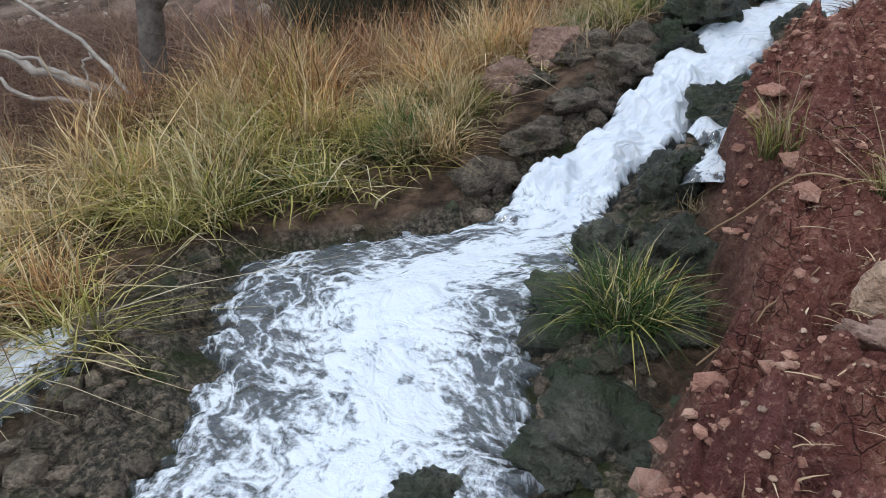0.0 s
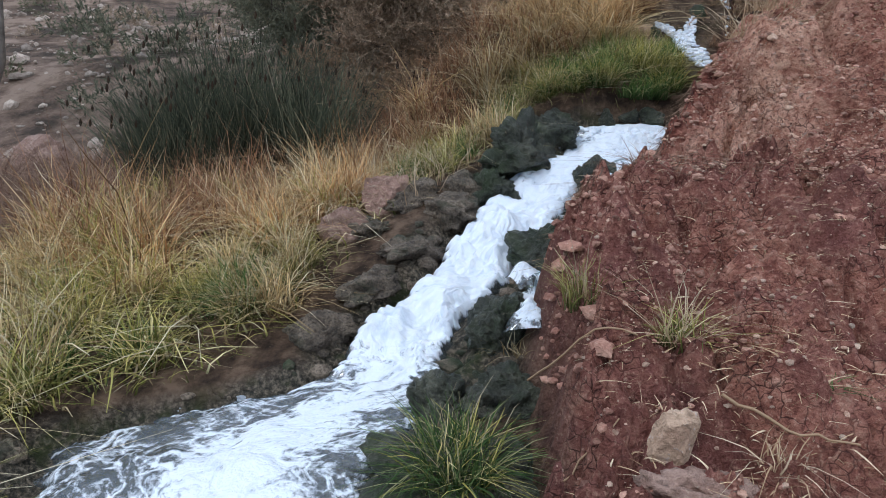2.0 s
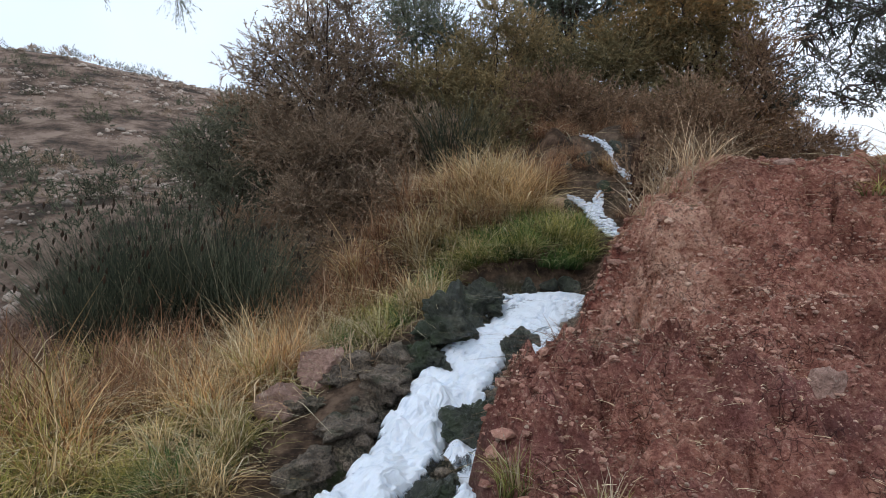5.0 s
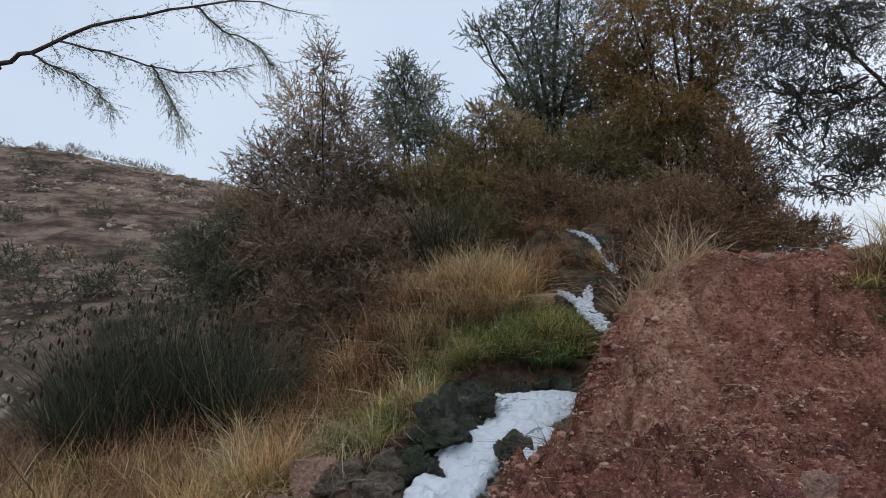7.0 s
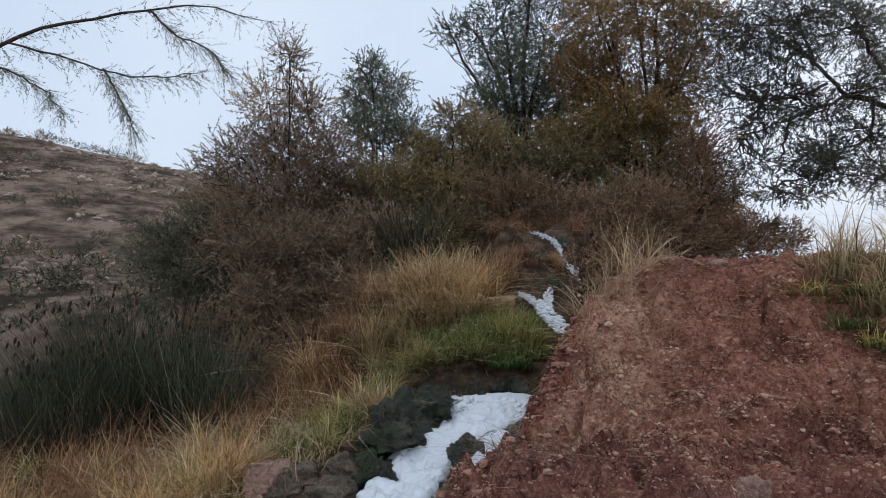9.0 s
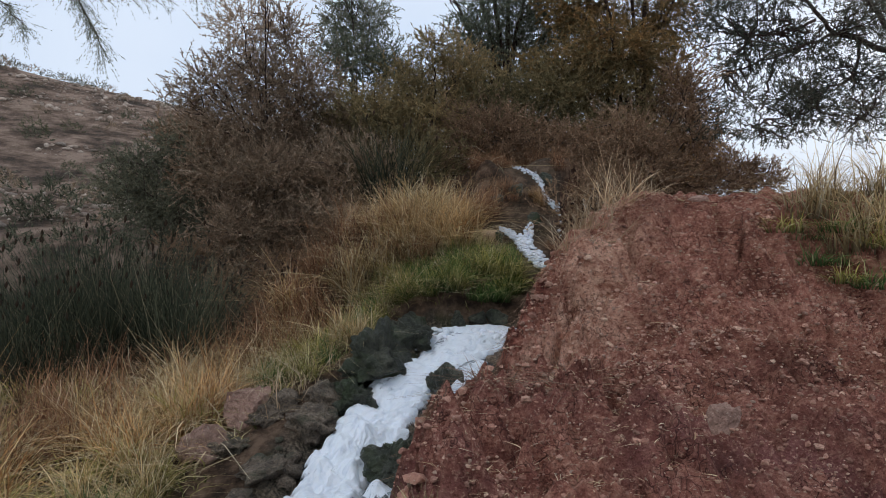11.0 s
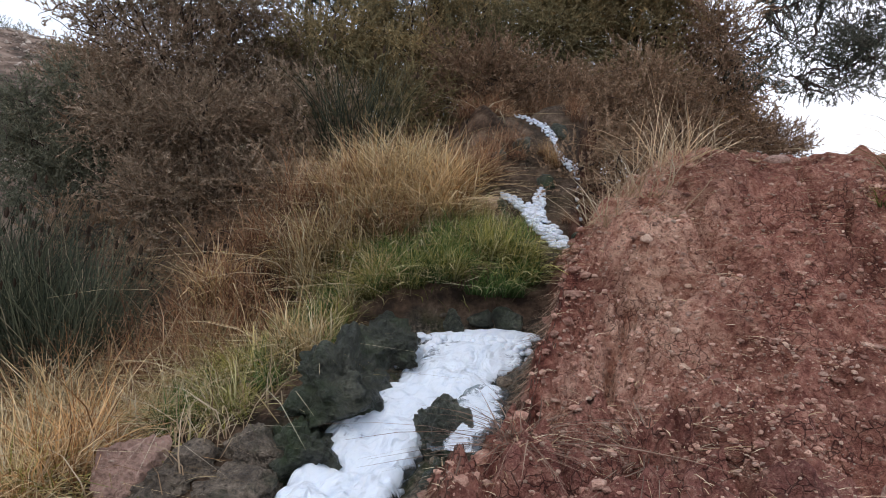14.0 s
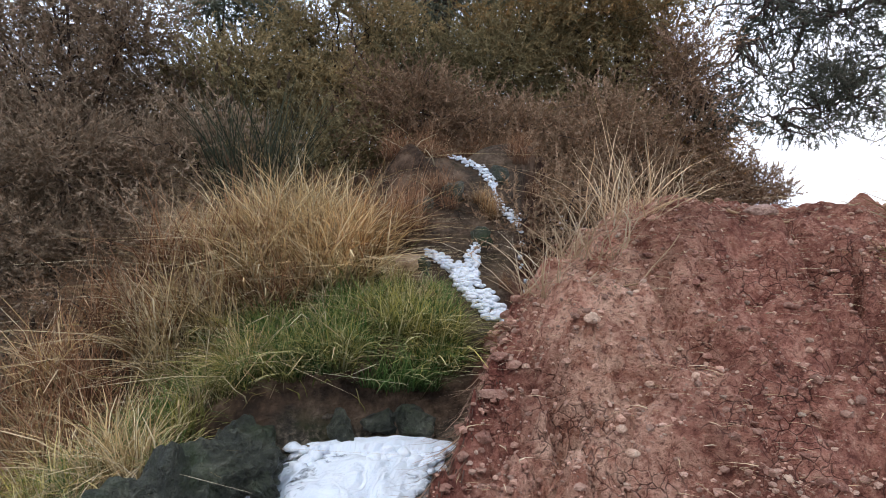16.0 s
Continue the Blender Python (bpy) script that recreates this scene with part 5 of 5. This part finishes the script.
def leaning_tree():
    """A tree beside the bank whose crooked limbs reach over the crest."""
    r = np.random.default_rng(412)
    foot = np.array([6.1, 6.6, float(ground_z(6.1, 6.6)) - 0.1])
    root = thing("tamarisk_tree", "tamarisk tree with dark crooked limbs over the bank", "tree", m=Matrix.Translation(foot))
    part("trunk", mesh_of("trunk", *tubes([limb([(0, 0, 0), (-0.05, 0, 0.7), (-0.3, -0.1, 1.3), (-0.6, -0.2, 1.75)], 0.13, 0.09, 14, 0.02, 1)], 9)[:2], BARK_DARK), root)
    fork = foot + np.array([-0.6, -0.2, 1.75])
    boughs = [[fork, (4.9, 6.4, 3.55), (4.6, 6.4, 3.62), (4.3, 6.4, 3.95), (4.1, 6.4, 4.4), (3.9, 6.4, 4.8)], [(4.65, 6.4, 3.62), (4.3, 6.4, 3.5), (4.0, 6.4, 3.38), (3.5, 6.4, 3.2), (3.1, 6.3, 2.75)],
              [(4.4, 6.4, 3.75), (4.1, 6.4, 3.62), (3.7, 6.4, 3.56), (3.2, 6.5, 3.45)], [(4.3, 6.4, 3.95), (4.0, 6.3, 4.1), (3.5, 6.2, 4.2)], [fork, (5.0, 6.4, 3.9), (4.8, 6.5, 4.4), (4.8, 6.5, 5.0)],
              [(4.9, 6.4, 3.55), (4.85, 6.4, 3.2), (4.5, 6.5, 3.0), (4.3, 6.5, 2.8)], [(4.0, 6.4, 3.4), (3.9, 6.4, 3.0), (3.8, 6.35, 2.65)], [fork, (5.2, 6.3, 3.2), (4.9, 6.3, 2.8)]]
    for k, knots in enumerate(boughs):
        part("limb", mesh_of("limb", *tubes([limb([np.array(p) - foot for p in knots], 0.036 if k in (0, 4) else 0.017, 0.004, 22, 0.012, 60 + k)], 7)[:2], BARK_DARK), root)
    clumps = [(3.52, 6.18, 4.19, 0.49, 0.34, 0.4), (4.15, 6.36, 4.55, 0.56, 0.35, 0.45), (4.8, 6.53, 4.42, 0.62, 0.38, 0.45), (4.79, 6.22, 3.74, 0.38, 0.28, 0.4), (3.44, 6.4, 3.74, 0.36, 0.27, 0.4), (4.04, 6.58, 3.71, 0.48, 0.18, 0.35),
              (3.52, 6.27, 2.93, 0.33, 0.23, 0.35), (4.83, 6.44, 3.25, 0.39, 0.25, 0.4), (4.47, 6.62, 3.17, 0.32, 0.21, 0.35), (4.84, 6.31, 2.79, 0.32, 0.34, 0.35), (4.52, 6.49, 2.82, 0.38, 0.19, 0.35), (3.27, 6.18, 2.63, 0.26, 0.16, 0.35),
              (3.96, 6.36, 2.6, 0.43, 0.14, 0.3), (5.7, 6.53, 4.21, 0.85, 0.62, 0.4), (5.34, 6.22, 3.11, 0.57, 0.43, 0.4),
              (4.2, 6.4, 2.95, 0.4, 0.22, 0.5), (3.75, 6.4, 3.35, 0.4, 0.22, 0.5), (4.4, 6.5, 3.5, 0.4, 0.22, 0.5), (3.9, 6.3, 4.0, 0.45, 0.25, 0.5)]
    twigs = []
    for c in clumps:
        near = min((p for knots in boughs for p in knots), key=lambda p: float(np.linalg.norm(np.array(p) - np.array(c[:3]))))
        for _ in range(11):
            to = np.array(c[:3]) + unit(r.normal(0, 1, 3)) * np.array([c[3], c[3], c[4]]) * r.uniform(0.5, 1.2)
            at = np.array(near) + r.normal(0, 0.04, 3)
            twigs.append(limb([at - foot, (at + to) / 2 - foot + r.normal(0, 0.07, 3), to - foot], 0.010, 0.002, 9, 0.014, r.integers(9999)))
    part("fine_twig", mesh_of("fine_twig", *tubes(twigs, 4)[:2], BARK_DARK), root)["kind"] = "stuff"
    v, q, uv = plumes(r, clumps, foot, 1000, 0.17, 28, 0.027, 0.0075, 0.4)
    part("crown", mesh_of("crown", v, q, LEAF_DARK, uv, False), root)


leaning_tree()
tamarisk("low_bush", "dark brown rounded bush beyond the crest of the bank", "shrub", 414, 4.5, 8.0, [(4.4, 8.0, 2.35, 0.45, 0.3, 1.0), (4.8, 8.0, 2.25, 0.35, 0.25, 1.0)], LEAF_DULL, 500)


# ---- the grey tree, bare at its foot, with a branch that hangs over the slope ----
grey_tree = thing("bare_tree", "grey barked bare tree with dead low branches in dry grass", "tree", m=Matrix.Translation((0.15, 0, 0)))
trunk = [limb([(-2.86, 3.05, 0.25), (-2.81, 3.05, 0.77), (-2.75, 3.05, 1.14), (-2.89, 3.05, 1.5), (-2.85, 3.08, 2.1), (-2.55, 3.1, 2.6), (-2.23, 3.1, 2.81)], 0.075, 0.03, 22, 0.01, 1)]
part("trunk", mesh_of("trunk", *tubes(trunk, 9)[:2], BARK_GREY), grey_tree)
BRANCHES = [([(-2.80, 3.05, 0.83), (-2.64, 3.05, 0.98), (-2.55, 3.06, 1.2), (-2.42, 3.08, 1.5), (-2.5, 3.2, 2.2)], 0.03, 0.012), ([(-2.76, 3.05, 1.09), (-2.61, 3.05, 1.26), (-2.56, 3.1, 1.6), (-2.7, 3.2, 2.3)], 0.035, 0.012),
         ([(-2.80, 3.05, 0.95), (-2.98, 3.0, 1.2), (-3.2, 2.95, 1.35), (-3.5, 2.9, 1.6)], 0.03, 0.01),
         ([(-2.85, 3.0, 0.36), (-3.35, 2.98, 0.49), (-3.74, 2.96, 0.59), (-4.18, 2.95, 0.68)], 0.03, 0.014), ([(-2.72, 2.9, 0.34), (-3.22, 2.9, 0.76), (-3.83, 2.9, 1.07)], 0.012, 0.006),
         ([(-3.0, 2.85, 0.40), (-3.57, 2.8, 0.42), (-3.75, 2.8, 0.54), (-3.9, 2.8, 0.67)], 0.012, 0.006), ([(-3.35, 2.98, 0.49), (-3.5, 2.9, 0.62), (-3.8, 2.85, 0.66)], 0.012, 0.005), ([(-3.1, 2.9, 0.66), (-3.14, 2.88, 0.55), (-3.12, 2.86, 0.42)], 0.006, 0.003)]
for k, (knots, a, b) in enumerate(BRANCHES):
    part("limb", mesh_of("limb", *tubes([limb(knots, 1.25 * a, 1.25 * b, 12, 0.012, 10 + k)], 6)[:2], BARK_DEAD if k > 2 else BARK_GREY), grey_tree, "pale dead branch" if k > 2 else "")
OVER = [[(-2.23, 3.1, 2.81), (-2.07, 3.1, 2.86), (-1.79, 3.1, 2.99), (-1.37, 3.1, 3.07), (-1.07, 3.1, 3.12), (-0.69, 3.12, 3.04)], [(-1.93, 3.1, 2.92), (-1.65, 3.1, 2.84), (-1.37, 3.1, 2.76), (-1.15, 3.1, 2.75), (-1.02, 3.1, 2.77)],
        [(-2.07, 3.1, 2.86), (-1.90, 3.1, 2.77), (-1.76, 3.1, 2.69), (-1.67, 3.1, 2.59)], [(-1.47, 3.1, 2.79), (-1.40, 3.1, 2.67), (-1.32, 3.1, 2.49)], [(-1.26, 3.1, 3.08), (-1.12, 3.1, 2.96), (-0.95, 3.1, 2.88), (-0.86, 3.1, 2.77)]]
r = np.random.default_rng(77)
tips = []
for k, knots in enumerate(OVER):
    pts, rad = limb(knots, 0.013 if k == 0 else 0.006, 0.002, 16, 0.006, 30 + k)
    part("twig", mesh_of("twig", *tubes([(pts, rad)], 5)[:2], BARK_DARK), grey_tree)
    tips += [(p, unit(d)) for p, d in zip(pts[4 if k == 0 else 1:], np.gradient(pts, axis=0)[4 if k == 0 else 1:])]
v, q, uv = sprays(r, tips, 11, 0.12, 20, 0.014, 0.0026, 0.5)
part("foliage", mesh_of("foliage", v, q, LEAF_GREEN, uv, False), grey_tree)


# ---- the hillside ----
def mound_mesh(name, seed, material, n, radius, height):
    """A low round bush: fine shoots all over a dome."""
    r = np.random.default_rng(seed)
    a, c = r.uniform(0, 6.283, n), r.uniform(0, 1, n)
    k = r.uniform(0.3, 1.0, n) ** 0.4 * (1 + 0.25 * np.sin(3 * a + seed))
    pos = np.stack([radius * k * np.cos(a) * np.sqrt(1 - c * c), radius * k * np.sin(a) * np.sqrt(1 - c * c), height * k * c], -1)
    v, q, uv = sprays(r, [(p, unit(p + np.array([0, 0, 0.3]))) for p in pos], 1, 0.18, 10, 0.075, 0.022, 0.0)
    return mesh_of(name, v, q, material, uv, False)


BUSHES = [mound_mesh("hill_bush", 500 + k, mat, 70, 0.45, 0.40) for k, mat in enumerate((BUSH, BUSH, LEAF_BROWN, BUSH))]
rng = random.Random(9)
for _ in range(230):
    u, y = rng.uniform(0.02, 1.0), 7.5 + 24 * rng.random() ** 0.8
    thing("hill_bush", "low dry bush on the stony hillside", "shrub", "bushes on the hillside", me=rng.choice(BUSHES), m=at_ground(-u * y, y, rng.uniform(0, 360), rng.uniform(0.25, 0.85)))
for u, y, size in ((0.62, 9.0, 1.0), (0.55, 8.2, 0.9), (0.42, 8.0, 1.1), (0.50, 10.5, 1.2), (0.36, 9.5, 1.1), (0.66, 11.5, 1.2)):
    thing("hill_bush", "dark bush at the foot of the hill", "shrub", "bushes on the hillside", me=BUSHES[0], m=at_ground(-u * y, y, 0, size))


def scatter(name, label, category, seed, count, area, sizes, material, keep, sink=0.35, soft=True):
    """Many small stones or crumbs as one mesh."""
    r = np.random.default_rng(seed)
    x, y = r.uniform(area[0], area[1], count), r.uniform(area[2], area[3], count)
    ok = keep(x, y, *zones(x, y)[1:])
    x, y = x[ok], y[ok]
    n = len(x)
    size = sizes[0] * (sizes[1] / sizes[0]) ** (r.uniform(0, 1, n) ** 2.2)
    ball = bmesh.new()
    bmesh.ops.create_icosphere(ball, subdivisions=1, radius=1.0)
    pts = np.array([v.co[:] for v in ball.verts])
    tri = np.array([[v.index for v in f.verts] for f in ball.faces])
    ball.free()
    shape = pts[None] * r.uniform(0.65, 1.2, (n, len(pts), 1)) * np.stack([r.uniform(0.7, 1.4, n), r.uniform(0.7, 1.4, n), r.uniform(0.5, 0.9, n)], -1)[:, None] * size[:, None, None]
    ang = r.uniform(0, 6.28, n)
    ca, sa = np.cos(ang)[:, None], np.sin(ang)[:, None]
    shape = np.stack([shape[..., 0] * ca - shape[..., 1] * sa, shape[..., 0] * sa + shape[..., 1] * ca, shape[..., 2]], -1)
    shape += np.stack([x, y, ground_z(x, y) + size * (0.5 - sink) * 0.6], -1)[:, None]
    faces = (tri[None] + (np.arange(n) * len(pts))[:, None, None]).reshape(-1, 3)
    return thing(name, label, category, kind="stuff", me=mesh_of(name, shape.reshape(-1, 3), faces, material, None, soft))


scatter("clay_crumbs", "red clay clods and crumbs on the bank", "soil", 61, 15000, (-0.1, 3.4, 1.0, 4.75), (0.004, 0.020), CRUMB, lambda x, y, b, w: (b > 0.5) & (relief(x, y, 0.4, 3, 21) > -0.02), 0.45, False)
scatter("clay_chips", "pale chips of dry clay strewn down the upper bank", "soil", 68, 9000, (0.7, 3.2, 2.8, 4.65), (0.004, 0.017), CHIP, lambda x, y, b, w: (b > 0.6) & (relief(x, y, 0.35, 3, 25) + 0.5 * smooth(1.3, 0.3, x - np.interp(y, EDGE_Y, EDGE_X)) > 0.12), 0.45, False)
scatter("clay_clods", "lumps of red clay broken from the bank's edge", "soil", 65, 3600, (-0.1, 1.8, 1.2, 4.7), (0.006, 0.045), CRUMB, lambda x, y, b, w: (np.abs(x - np.interp(y, EDGE_Y, EDGE_X) - 0.06) < 0.16) & (b > 0.35), 0.35, False)
scatter("mossy_stones", "mossy stones on the damp ledge beside the stream", "stones", 66, 220, (-0.75, 0.15, 1.0, 2.7), (0.006, 0.045), WET_ROCK, lambda x, y, b, w: (b < 0.4) & (x > np.interp(y, STREAM_Y, STREAM_X) + 1.15 * np.interp(y, STREAM_Y, STREAM_W)), 0.6)
scatter("gravel", "pale gravel on the red bank", "gravel", 62, 6500, (-0.1, 3.6, 0.9, 4.75), (0.003, 0.013), PEBBLE, lambda x, y, b, w: b > 0.7, 0.35, False)
scatter("hill_stones", "pale stones strewn over the hillside", "stones", 63, 9000, (-24, -1.5, 5.0, 27), (0.02, 0.13), HILL_STONE, lambda x, y, b, w: relief(x, y, 3.0, 3, 17) > -0.1)
scatter("bed_stones", "grey stones and clods beside the water", "stones", 64, 3500, (-2.4, 0.9, 0.9, 5.5), (0.01, 0.06), GREY_ROCK, lambda x, y, b, w: (w > 0.25) & (b < 0.4) & (np.abs(x - np.interp(y, STREAM_Y, STREAM_X)) > 1.1 * np.interp(y, STREAM_Y, STREAM_W)))

scatter("froth_flecks", "small flecks of white froth at the water's edge", "foam", 67, 2600, (-1.2, 1.1, 2.2, 4.27), (0.004, 0.022), FROTH, lambda x, y, b, w: np.abs(np.abs(x - np.interp(y, STREAM_Y, STREAM_X)) / np.interp(y, STREAM_Y, STREAM_W) - 1.02) < 0.17, 0.1)

# ---- single pebbles on the bank ----
PEBBLES = [stone_mesh("pebble", 70 + k, PEBBLE, (0.028, 0.022, 0.018), 0.25, 2) for k in range(4)]
rng = random.Random(12)
spots = [(1.41, 3.60, 1.0), (1.40, 3.66, 0.9), (1.38, 3.69, 0.7), (1.37, 3.90, 1.1), (2.13, 3.53, 1.1), (1.2, 4.2, 0.8), (1.55, 4.1, 0.7)]
spots += [(rng.uniform(0.9, 3.2), rng.uniform(1.4, 4.4), rng.uniform(0.4, 0.8)) for _ in range(45)]
for x, y, size in spots:
    if zones(np.array(x), np.array(y))[1] > 0.9:
        thing("pebble", "pale rounded pebble on the red bank", "stone", "pebbles on the red bank", me=rng.choice(PEBBLES), m=at_ground(x, y, rng.uniform(0, 360), size))


# ---- loose twigs ----
def twig(label, knots, a, b, seed):
    pts, rad = limb([(x, y, float(ground_z(x, y)) + h) for x, y, h in knots], a, b, 10, 0.004, seed)
    return thing("twig", label, "twig", me=mesh_of("twig", *tubes([(pts, rad)], 5)[:2], STRAW))


twig("long pale stalk lying across the red bank", [(0.11, 2.30, 0.02), (0.20, 2.18, 0.015), (0.32, 2.06, 0.02), (0.43, 1.98, 0.03)], 0.004, 0.003, 1)
twig("dry twig on the crest of the bank", [(2.15, 4.42, 0.02), (2.4, 4.45, 0.03), (2.75, 4.4, 0.02)], 0.007, 0.003, 2)
twig("thin dry stalk on the face of the bank", [(1.45, 4.02, 0.02), (1.62, 4.10, 0.03), (1.80, 4.16, 0.02)], 0.004, 0.002, 3)
twig("dry stalk on the lower bank", [(0.12, 1.72, 0.02), (0.25, 1.74, 0.02), (0.36, 1.78, 0.02)], 0.003, 0.002, 5)
twig("dry twig beside the tan stone", [(0.62, 1.80, 0.02), (0.78, 1.72, 0.05), (0.9, 1.66, 0.02)], 0.005, 0.003, 6)
